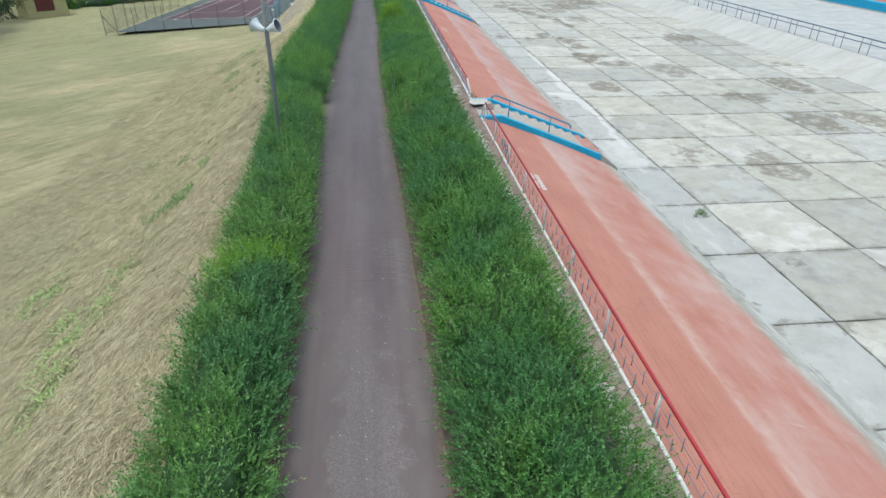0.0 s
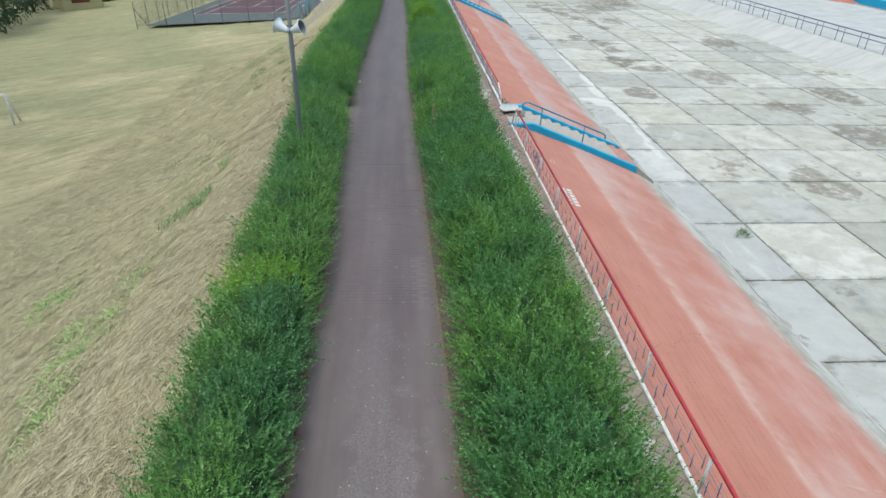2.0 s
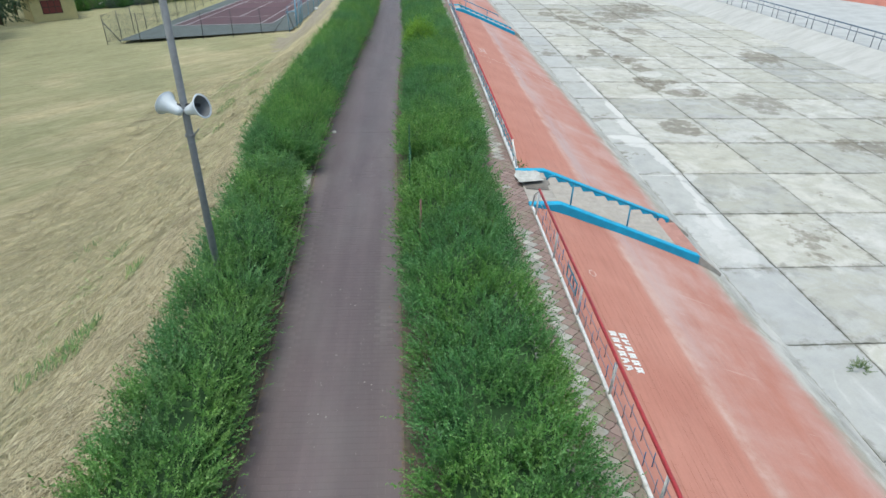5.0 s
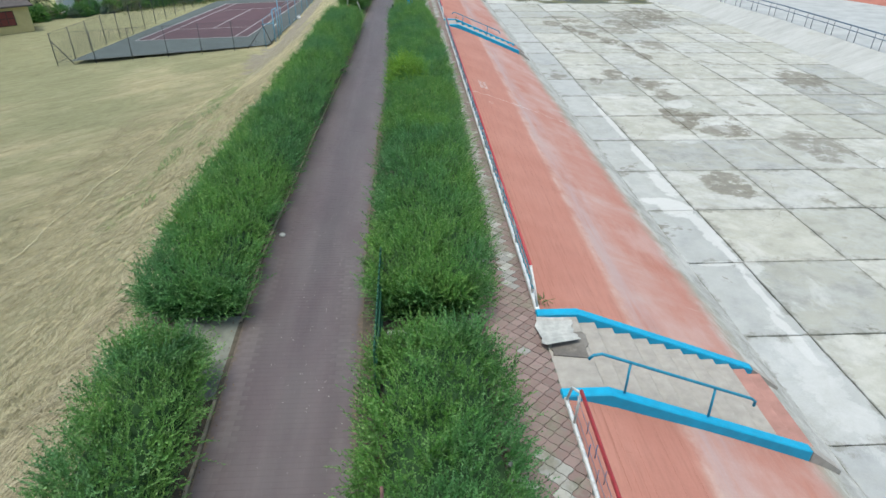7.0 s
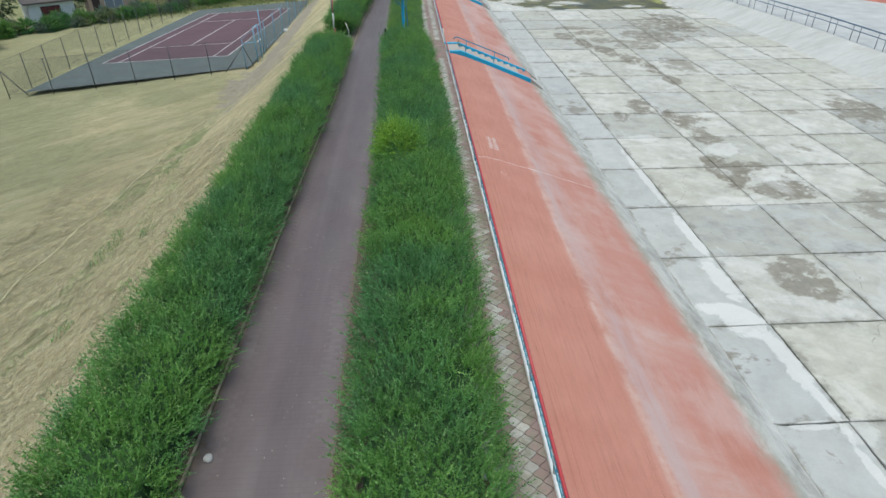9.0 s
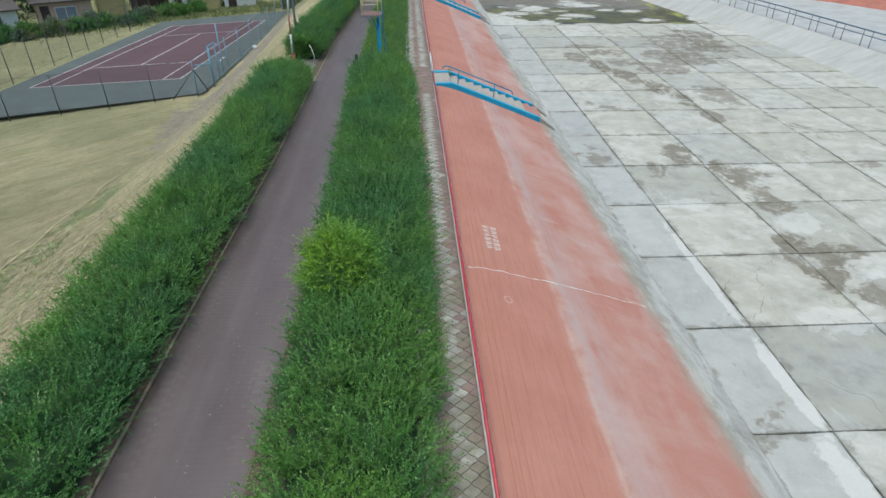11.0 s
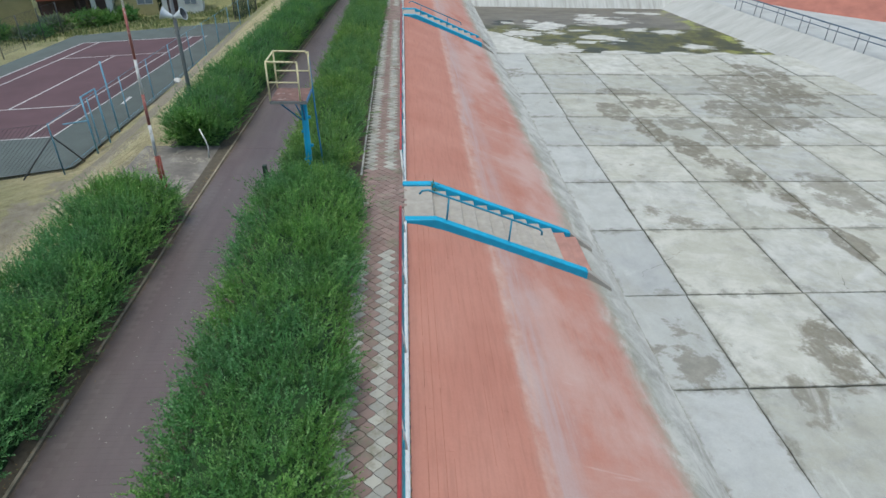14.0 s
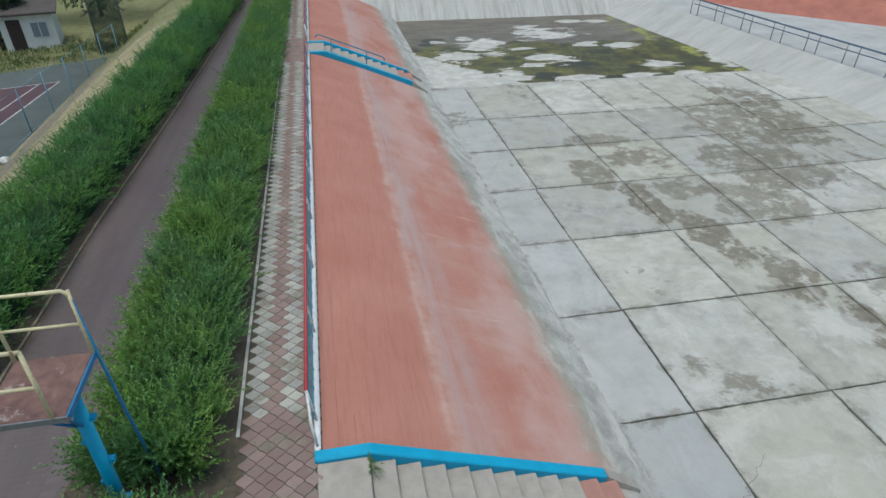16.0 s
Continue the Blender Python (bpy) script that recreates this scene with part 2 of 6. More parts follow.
M_SHALLOW = plain("pale_basin_concrete", (0.44, 0.45, 0.44), 0.85, vary=0.28, scale=0.7)
M_STREAK = mat("lime_streaked_concrete", streaky, 0.85)


def end_wall(nt, bs):
    s = noise_tex(nt, 1.3, 8, 0.7, stretch=(2.4, 0.2, 0.2))
    c = ramp(nt, s, [(0.32, (0.3, 0.29, 0.265)), (0.5, (0.41, 0.41, 0.385)), (0.7, (0.52, 0.52, 0.5))])
    base(nt, bs, c)


M_ENDWALL = mat("stained_end_wall_concrete", end_wall, 0.85)


def moss_floor(nt, bs):
    x, y = axis(nt, 0), axis(nt, 1)
    warp = noise_tex(nt, 0.9, 9, 0.7, stretch=(0.55, 1.5, 1), distort=0.3)
    # dry pale slabs standing out of the wet film, and the dry corner under the bank
    dry = spots(nt, [(11.1, 86.7, 1.4, 1.1, 1.0), (13.2, 89.3, 1.35, 1.2, 1.0), (12.5, 90.8, 0.6, 0.6, 1.0), (13.6, 86.8, 0.8, 0.6, 1.0), (18.4, 91.7, 2.0, 1.7, 1.0), (17.6, 93.6, 1.0, 0.8, 0.9), (20.1, 88.4, 0.8, 0.5, 1.0),
                     (22.2, 87.6, 1.0, 0.8, 1.0), (16.7, 85.6, 1.2, 1.1, 1.0), (15.5, 87.9, 1.0, 0.4, 1.0), (22.7, 83.0, 1.1, 0.8, 1.0), (15.2, 84.3, 0.7, 0.45, 1.0), (13.5, 82.3, 0.8, 1.1, 1.0), (17.1, 81.4, 1.3, 0.6, 1.0),
                     (21.4, 95.0, 0.8, 0.5, 0.8), (23.8, 94.6, 1.2, 0.5, 0.8), (20.6, 81.2, 1.1, 0.5, 1.0), (10.6, 90.3, 0.7, 0.4, 0.9), (23.4, 81.2, 0.8, 0.35, 0.8), (26.6, 83.6, 0.6, 1.5, 0.7)], warp, 5.0)
    slant = math_node(nt, "ADD", math_node(nt, "ADD", x, math_node(nt, "MULTIPLY", math_node(nt, "SUBTRACT", y, 81.3), 0.75)), math_node(nt, "MULTIPLY", math_node(nt, "SUBTRACT", warp, 0.5), 3.0))
    dry = math_node(nt, "MAXIMUM", dry, mask(nt, slant, 13.7, 13.1))
    film = ramp(nt, noise_tex(nt, 0.8, 9, 0.7, stretch=(0.6, 1.4, 1)), [(0.3, (0.085, 0.072, 0.05)), (0.5, (0.135, 0.118, 0.088)), (0.7, (0.2, 0.18, 0.14))])
    olive = ramp(nt, noise_tex(nt, 0.9, 9, 0.7, distort=0.3), [(0.3, (0.018, 0.018, 0.01)), (0.45, (0.06, 0.056, 0.014)), (0.6, (0.13, 0.12, 0.022)), (0.75, (0.2, 0.18, 0.05))])
    near = math_node(nt, "ADD", mask(nt, y, 93.0, 84.0), math_node(nt, "MULTIPLY", math_node(nt, "SUBTRACT", noise_tex(nt, 0.35, 7, 0.62), 0.5), 1.6))
    wet = mix(nt, mask(nt, near, 0.3, 0.5), film, olive)
    pool = spots(nt, [(15.2, 82.2, 0.9, 0.9, 1.0), (18.9, 81.2, 1.1, 0.4, 1.0), (9.9, 89.9, 0.6, 0.5, 1.0), (14.3, 85.9, 0.6, 0.6, 0.9), (21.2, 87.8, 0.6, 0.7, 0.9), (10.4, 90.8, 0.9, 0.8, 1.0), (17.6, 84.0, 1.4, 0.6, 0.9), (20.2, 86.6, 1.2, 0.6, 0.8)], warp)
    wet = mix(nt, math_node(nt, "MULTIPLY", pool, 0.85), wet, (0.022, 0.024, 0.012))
    con = ramp(nt, noise_tex(nt, 1.6, 8, 0.68), [(0.3, (0.34, 0.335, 0.3)), (0.5, (0.44, 0.435, 0.4)), (0.7, (0.56, 0.555, 0.52))])
    lichen = math_node(nt, "MULTIPLY", mask(nt, noise_tex(nt, 0.9, 8, 0.72), 0.52, 0.6), mask(nt, x, 23.5, 25.5))
    wet = mix(nt, math_node(nt, "MULTIPLY", lichen, 0.8), wet, (0.3, 0.32, 0.06))
    base(nt, bs, mix(nt, mask(nt, dry, 0.38, 0.48), wet, con))
    nt.links.new(mix(nt, dry, grey(0.5), grey(0.85)), bs.inputs["Roughness"])


M_MOSS = mat("mossy_wet_concrete", moss_floor, 0.7)


def path_mat(nt, bs, r=None):
    big = noise_tex(nt, 0.6, 5, 0.6, stretch=(1.5, 0.4, 1))
    fine = noise_tex(nt, 45, 6, 0.75)
    c = ramp(nt, big, [(0.3, (0.09, 0.069, 0.07)), (0.7, (0.127, 0.099, 0.1))])
    gr = spots(nt, [(-1.4, 8.4, 0.55, 2.8, 1.0), (-1.5, 11.2, 0.4, 1.2, 0.5)], noise_tex(nt, 1.2, 5))
    c = mix(nt, math_node(nt, "MULTIPLY", gr, math_node(nt, "MULTIPLY", mask(nt, noise_tex(nt, 38, 5, 0.8), 0.42, 0.64), 0.6)), c, (0.24, 0.235, 0.235))
    c = mix(nt, mask(nt, fine, 0.3, 0.45), (0.075, 0.062, 0.062), c)
    c = mix(nt, math_node(nt, "MULTIPLY", mask(nt, noise_tex(nt, 34, 3), 0.72, 0.76), 0.45), c, (0.36, 0.34, 0.32))
    c = mix(nt, 1.0, c, ramp(nt, rand(nt) if r is None else r, [(0, (0.965, 0.95, 0.96)), (0.5, (1.0, 0.985, 0.995)), (1, (1.04, 1.02, 1.03))]), "MULTIPLY")
    coat = mask(nt, noise_tex(nt, 0.7, 7, 0.68, stretch=(1.2, 0.5, 1)), 0.38, 0.66)
    c = mix(nt, math_node(nt, "MULTIPLY", coat, 0.5), c, (0.13, 0.113, 0.109))
    wheel = noise_tex(nt, 1.0, 5, 0.55, stretch=(2.2, 0.05, 1))
    c = mix(nt, 1.0, c, ramp(nt, wheel, [(0.35, grey(0.82)), (0.65, grey(1.06))]), "MULTIPLY")
    at = nt.nodes.new("ShaderNodeAttribute")
    at.attribute_name = "across"
    u = math_node(nt, "ADD", at.outputs["Fac"], math_node(nt, "MULTIPLY", math_node(nt, "SUBTRACT", noise_tex(nt, 1.6, 6, 0.65, stretch=(1, 0.5, 1)), 0.5), 0.16))
    for at_u, wide, k in ((0.87, 0.1, 0.22), (0.1, 0.1, 0.2)):
        dust = mask(nt, math_node(nt, "ABSOLUTE", math_node(nt, "SUBTRACT", u, at_u)), wide, 0.0)
        c = mix(nt, math_node(nt, "MULTIPLY", math_node(nt, "MULTIPLY", dust, mask(nt, noise_tex(nt, 0.5, 4), 0.35, 0.6)), k), c, (0.24, 0.215, 0.205))
    edge = math_node(nt, "MAXIMUM", mask(nt, u, 0.05, 0.0), mask(nt, u, 0.94, 1.0))
    c = mix(nt, math_node(nt, "MULTIPLY", edge, 0.7), c, ramp(nt, noise_tex(nt, 12, 6, 0.7), [(0.35, (0.07, 0.05, 0.032)), (0.65, (0.17, 0.125, 0.08))]))
    base(nt, bs, c)
    bump(nt, bs, fine, 0.35, 0.006)


M_PATHBED = mat("path_dust_and_grit", lambda nt, bs: path_mat(nt, bs, noise_tex(nt, 5.0, 3)), 0.54)
M_SETT = mat("worn_purplish_sett", path_mat, 0.52)
M_SETTS = mat("worn_purplish_setts", lambda nt, bs: path_mat(nt, bs, island(nt)), 0.52)


def hay(nt, bs):
    turn = radians(-44)
    comb = noise_tex(nt, 1.0, 9, 0.72, stretch=(4.2, 0.55, 1.5), distort=1.6, turn=turn)
    wind = noise_tex(nt, 1.0, 9, 0.7, stretch=(1.7, 0.4, 1.0), distort=1.2, turn=turn)
    rows = noise_tex(nt, 1.0, 4, 0.5, stretch=(0.8, 0.05, 0.4), distort=0.6, turn=turn)
    patch = noise_tex(nt, 0.14, 5, 0.6)
    broad = noise_tex(nt, 1.0, 6, 0.6, stretch=(0.3, 0.09, 0.4), distort=0.5, turn=turn)
    fine = noise_tex(nt, 14, 9, 0.78, stretch=(2.2, 0.5, 1), distort=1.8, turn=turn)
    c = ramp(nt, wind, [(0.3, (0.37, 0.325, 0.175)), (0.43, (0.515, 0.455, 0.262)), (0.57, (0.62, 0.555, 0.335)), (0.72, (0.72, 0.655, 0.435))])
    c = mix(nt, 1.0, c, ramp(nt, comb, [(0.3, grey(0.8)), (0.43, grey(0.98)), (0.58, grey(1.05)), (0.72, grey(1.16))]), "MULTIPLY")
    c = mix(nt, 1.0, c, ramp(nt, rows, [(0.35, grey(0.92)), (0.5, grey(1.03)), (0.65, grey(1.12))]), "MULTIPLY")
    # greener, greyer stubble over the open field
    far = math_node(nt, "MULTIPLY", mask(nt, axis(nt, 1), 18, 52), mask(nt, axis(nt, 0), -8.0, -20.0))
    g = mask(nt, math_node(nt, "ADD", math_node(nt, "ADD", math_node(nt, "MULTIPLY", patch, 0.5), math_node(nt, "MULTIPLY", broad, 0.5)), math_node(nt, "MULTIPLY", far, 0.17)), 0.46, 0.68)
    c = mix(nt, math_node(nt, "MULTIPLY", g, 0.75), c, mix(nt, wind, (0.25, 0.265, 0.13), (0.43, 0.435, 0.235)))
    g2 = mask(nt, noise_tex(nt, 0.8, 8, 0.72, stretch=(1.3, 0.4, 1), turn=radians(-35)), 0.62, 0.72)
    c = mix(nt, math_node(nt, "MULTIPLY", g2, 0.4), c, (0.2, 0.25, 0.095))
    tuft = spots(nt, TUFTS, noise_tex(nt, 1.3, 7, 0.7))
    c = mix(nt, math_node(nt, "MULTIPLY", tuft, 0.85), c, mix(nt, fine, (0.13, 0.19, 0.06), (0.3, 0.35, 0.15)))
    c = mix(nt, math_node(nt, "MULTIPLY", mask(nt, fine, 0.6, 0.3), 0.75), c, (0.52, 0.48, 0.4), "MULTIPLY")
    # uneven straw tone, with the shadows between clumps painted into the colour
    mess = noise_tex(nt, 1.7, 9, 0.72, stretch=(1.7, 0.6, 1), distort=2.2, turn=turn)
    c = mix(nt, 1.0, c, ramp(nt, mess, [(0.3, grey(0.68)), (0.46, grey(0.98)), (0.7, grey(1.15))]), "MULTIPLY")
    rough_grass = math_node(nt, "MULTIPLY", mask(nt, math_node(nt, "ADD", axis(nt, 1), math_node(nt, "MULTIPLY", patch, 14.0)), 90, 97), 0.8)
    c = mix(nt, rough_grass, c, ramp(nt, mess, [(0.3, (0.1, 0.13, 0.045)), (0.5, (0.24, 0.26, 0.1)), (0.7, (0.44, 0.41, 0.2))]))
    worn = spots(nt, [(-8.9, 74.0, 1.2, 19.0, 1.0), (-9.0, 61.0, 2.2, 6.0, 1.0), (-4.9, 58.0, 1.6, 1.3, 0.7)], noise_tex(nt, 0.7, 7, 0.7))
    c = mix(nt, math_node(nt, "MULTIPLY", worn, 0.85), c, ramp(nt, noise_tex(nt, 3, 8, 0.75), [(0.35, (0.28, 0.24, 0.19)), (0.6, (0.42, 0.37, 0.3)), (0.75, (0.48, 0.43, 0.28))]))
    base(nt, bs, c)
    bump(nt, bs, math_node(nt, "ADD", math_node(nt, "ADD", fine, comb), mess), 1.0, 0.14)


# green tufts coming through the straw: place and reach
TUFTS = [(-7.3, 13.9, 0.3, 0.7, 1.0), (-7.7, 13.2, 0.3, 0.8, 0.9), (-8.3, 14.3, 0.3, 0.6, 0.8), (-7.3, 12.0, 0.35, 1.1, 1.0), (-9.9, 17.0, 0.5, 1.0, 0.7), (-7.3, 15.6, 0.3, 0.8, 0.7),
         (-10.7, 45.0, 0.8, 3.0, 0.9), (-10.0, 49.0, 0.8, 3.5, 1.0), (-8.5, 42.6, 0.7, 2.6, 0.6), (-9.6, 36.0, 0.7, 3.0, 0.6), (-8.2, 22.0, 0.5, 2.5, 0.5)]
M_HAY = mat("mown_hay_field", hay, 0.95)


def leaf(a, b, c3, yellow=None):
    def build(nt, bs):
        at = nt.nodes.new("ShaderNodeAttribute")
        at.attribute_name = "tone"
        p = noise_tex(nt, 0.45, 4)
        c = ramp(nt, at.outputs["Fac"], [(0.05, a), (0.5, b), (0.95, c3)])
        cool = mix(nt, 1.0, c, (0.72, 0.86, 1.0), "MULTIPLY")
        warm = mix(nt, 1.0, c, (1.1, 1.07, 0.8), "MULTIPLY")
        c = mix(nt, mask(nt, p, 0.38, 0.62), cool, warm)
        c = mix(nt, 1.0, c, ramp(nt, noise_tex(nt, 2.3, 4, 0.6), [(0.36, grey(0.78)), (0.5, grey(1.0)), (0.64, grey(1.2))]), "MULTIPLY")
        if yellow:
            c = mix(nt, math_node(nt, "MULTIPLY", spots(nt, yellow, noise_tex(nt, 1.1, 5)), 0.75), c, (0.2, 0.38, 0.045))
        base(nt, bs, c)
        tr = nt.nodes.new("ShaderNodeBsdfTranslucent")
        nt.links.new(c, tr.inputs["Color"])
        ms = nt.nodes.new("ShaderNodeMixShader")
        ms.inputs[0].default_value = 0.22
        nt.links.new(bs.outputs[0], ms.inputs[1])
        nt.links.new(tr.outputs[0], ms.inputs[2])
        nt.links.new(ms.outputs[0], nt.nodes["Material Output"].inputs["Surface"])
    return build


YELLOWED = [(-4.0, 12.6, 1.3, 0.6, 1.0), (-5.0, 13.6, 0.5, 1.0, 0.8), (-4.2, 24.0, 0.7, 0.5, 0.4), (0.6, 34.0, 0.9, 0.8, 0.35)]
M_LEAF = mat("hedge_leaves", leaf((0.05, 0.138, 0.033), (0.096, 0.24, 0.056), (0.225, 0.385, 0.145), YELLOWED), 0.5)
M_DEEPLEAF = mat("deep_green_hedge_leaves", leaf((0.05, 0.14, 0.034), (0.1, 0.246, 0.058), (0.24, 0.402, 0.15), YELLOWED), 0.5)
M_FRESHLEAF = mat("fresh_hedge_leaves", leaf((0.056, 0.145, 0.038), (0.108, 0.245, 0.066), (0.24, 0.4, 0.165), YELLOWED), 0.5)
M_GRASSLEAF = mat("grassy_hedge_leaves", leaf((0.07, 0.155, 0.036), (0.128, 0.258, 0.06), (0.26, 0.395, 0.14)), 0.55)
M_LIME = mat("lime_green_leaves", leaf((0.1, 0.22, 0.028), (0.19, 0.36, 0.046), (0.3, 0.46, 0.09)), 0.55)
M_DARKLEAF = mat("tree_leaves", leaf((0.015, 0.04, 0.015), (0.025, 0.065, 0.02), (0.05, 0.1, 0.035)), 0.6)
M_GREYLEAF = mat("grey_green_leaves", leaf((0.09, 0.12, 0.07), (0.17, 0.21, 0.13), (0.3, 0.34, 0.24)), 0.6)
# dark green with the shade of the hedge interior put into the colour
M_HEDGESHADE = plain("hedge_inside_shade", (0.03, 0.083, 0.023), 0.95, vary=0.5, scale=9)
M_TWIG = plain("twigs", (0.09, 0.065, 0.04), 0.9)
M_SOIL = plain("leaf_litter_soil", (0.11, 0.093, 0.068), 0.95, vary=0.5, scale=9)
M_STRAW = mat("dry_straw", lambda nt, bs: base(nt, bs, ramp(nt, island(nt), [(0, (0.15, 0.127, 0.068)), (0.35, (0.285, 0.25, 0.14)), (0.6, (0.372, 0.327, 0.192)), (1, (0.5, 0.45, 0.292))])), 0.8)
M_PALESTRAW = mat("pale_dry_straw", lambda nt, bs: base(nt, bs, ramp(nt, island(nt), [(0, (0.125, 0.103, 0.056)), (0.3, (0.25, 0.215, 0.126)), (0.6, (0.34, 0.295, 0.182)), (1, (0.48, 0.43, 0.29))])), 0.8)
M_GRASS = mat("short_grass", lambda nt, bs: base(nt, bs, ramp(nt, island(nt), [(0, (0.06, 0.12, 0.03)), (0.5, (0.1, 0.18, 0.05)), (1, (0.2, 0.24, 0.08))])), 0.7)
M_TUFT = mat("fresh_tuft_grass", lambda nt, bs: base(nt, bs, ramp(nt, island(nt), [(0, (0.16, 0.26, 0.07)), (0.5, (0.24, 0.36, 0.11)), (1, (0.36, 0.44, 0.19))])), 0.7)
M_VERGE = mat("verge_grass", lambda nt, bs: base(nt, bs, ramp(nt, island(nt), [(0, (0.07, 0.12, 0.04)), (0.5, (0.13, 0.19, 0.07)), (1, (0.26, 0.28, 0.14))])), 0.7)
M_BLUE = plain("bright_blue_paint", (0.004, 0.34, 0.56), 0.55, vary=0.18, scale=5)
M_RAILBLUE = plain("handrail_blue_paint", (0.01, 0.24, 0.38), 0.45, vary=0.3)
M_EDGING = plain("pale_concrete_edging", (0.5, 0.5, 0.47), 0.85, vary=0.4, scale=6)
M_BLUEDK = plain("blue_metal_paint", (0.02, 0.2, 0.42), 0.45, vary=0.3)
M_RED = plain("red_metal_paint", (0.45, 0.04, 0.05), 0.45, vary=0.3)
M_RUSTRED = plain("rusty_red_paint", (0.3, 0.075, 0.055), 0.65, vary=0.4, rust=(0.16, 0.07, 0.045))
M_WORNPAINT = plain("worn_pink_white_paint", (0.64, 0.51, 0.46), 0.85, vary=0.4)
M_FADEDRED = plain("faded_red_paint", (0.4, 0.14, 0.12), 0.65, vary=0.35, rust=(0.45, 0.4, 0.37))
M_WHITE = plain("chalky_white_paint", (0.74, 0.74, 0.72), 0.7, vary=0.3, rust=(0.4, 0.38, 0.34))
M_KERBWHITE = plain("white_kerb_paint", (0.78, 0.79, 0.78), 0.7, vary=0.15, rust=(0.5, 0.48, 0.45))
M_TEAL = plain("teal_tube_paint", (0.05, 0.32, 0.4), 0.5, vary=0.3)
M_LILAC = plain("thin_bar_paint", (0.25, 0.25, 0.33), 0.5)
M_YELLOW = plain("peeling_cream_paint", (0.68, 0.62, 0.38), 0.55, rust=(0.2, 0.09, 0.05))
M_RUSTY = plain("rusty_plate", (0.22, 0.12, 0.1), 0.8, vary=0.5, scale=7, rust=(0.33, 0.27, 0.24))
M_GALV = plain("galvanised_steel", (0.27, 0.28, 0.29), 0.55, 0.5)
M_POLE = plain("weathered_grey_pole", (0.25, 0.26, 0.27), 0.7)
M_HORN = plain("horn_enamel", (0.58, 0.63, 0.67), 0.4, vary=0.12)
M_HORNIN = plain("horn_throat", (0.14, 0.15, 0.16), 0.6)
M_BLACK = plain("black_rubber", (0.02, 0.02, 0.022), 0.6)
M_FARRAIL = plain("dull_blue_grey_tube", (0.1, 0.15, 0.21), 0.5, vary=0.3)
M_GREEN = plain("green_fence_paint", (0.02, 0.11, 0.06), 0.5)
M_DKGREEN = plain("dark_green_post", (0.015, 0.04, 0.025), 0.6)
M_STEP = plain("sandy_concrete_steps", (0.38, 0.35, 0.31), 0.85, vary=0.25, scale=5)
M_COURT = plain("court_grey_asphalt", (0.1, 0.122, 0.118), 0.9, vary=0.25, scale=0.8)
M_COURTRED = plain("court_maroon_asphalt", (0.108, 0.06, 0.07), 0.9, vary=0.3, scale=0.5)
M_LINE = plain("court_line_paint", (0.6, 0.6, 0.6), 0.8, vary=0.2)
M_FENCEPOST = plain("fence_post_steel", (0.07, 0.075, 0.08), 0.6)
M_FENCEBLUE = plain("light_blue_posts", (0.17, 0.38, 0.52), 0.6)


def old_pad(nt, bs):
    c = ramp(nt, noise_tex(nt, 1.6, 8, 0.7), [(0.32, (0.1, 0.09, 0.082)), (0.5, (0.15, 0.135, 0.12)), (0.68, (0.24, 0.225, 0.2))])
    ridge = math_node(nt, "ABSOLUTE", math_node(nt, "SUBTRACT", noise_tex(nt, 0.8, 5, 0.6, distort=0.6), 0.5))
    c = mix(nt, math_node(nt, "MULTIPLY", mask(nt, ridge, 0.014, 0.004), 0.8), c, (0.3, 0.28, 0.22))
    silt = mask(nt, noise_tex(nt, 0.9, 8, 0.72), 0.55, 0.66)
    c = mix(nt, math_node(nt, "MULTIPLY", silt, 0.6), c, (0.34, 0.31, 0.25))
    base(nt, bs, c)
    bump(nt, bs, noise_tex(nt, 30, 5), 0.4, 0.01)


M_PALEPAD = plain("pale_mossy_concrete", (0.25, 0.26, 0.215), 0.9, vary=0.5, scale=3)
M_CONCDARK = mat("cracked_old_asphalt", old_pad, 0.9)
M_KERB = plain("old_concrete_kerb", (0.33, 0.285, 0.21), 0.9, vary=0.55, scale=6)


def paver_dirt(nt, c):
    """Silt and moss over the pavers, thickest along the older stretch."""
    old = math_node(nt, "MAXIMUM", mask(nt, axis(nt, 1), 20, 13), math_node(nt, "MULTIPLY", math_node(nt, "MULTIPLY", mask(nt, axis(nt, 1), 26.5, 29), mask(nt, axis(nt, 1), 46, 38)), 0.7))
    n = math_node(nt, "ADD", noise_tex(nt, 1.6, 7, 0.7), math_node(nt, "MULTIPLY", old, 0.12))
    silt = ramp(nt, noise_tex(nt, 5, 6, 0.7), [(0.35, (0.13, 0.13, 0.085)), (0.65, (0.25, 0.23, 0.18))])
    return mix(nt, math_node(nt, "MULTIPLY", mask(nt, n, 0.5, 0.64), 0.75), c, silt)


def paver(nt, bs, r=None):
    r = r or rand(nt)
    c = ramp(nt, r, [(0, (0.195, 0.132, 0.118)), (0.5, (0.23, 0.162, 0.145)), (1, (0.27, 0.195, 0.175))])
    c = mix(nt, mask(nt, noise_tex(nt, 9, 7, 0.7), 0.5, 0.7), c, (0.2, 0.17, 0.15))
    base(nt, bs, paver_dirt(nt, c))
    bump(nt, bs, noise_tex(nt, 60, 4), 0.3, 0.006)


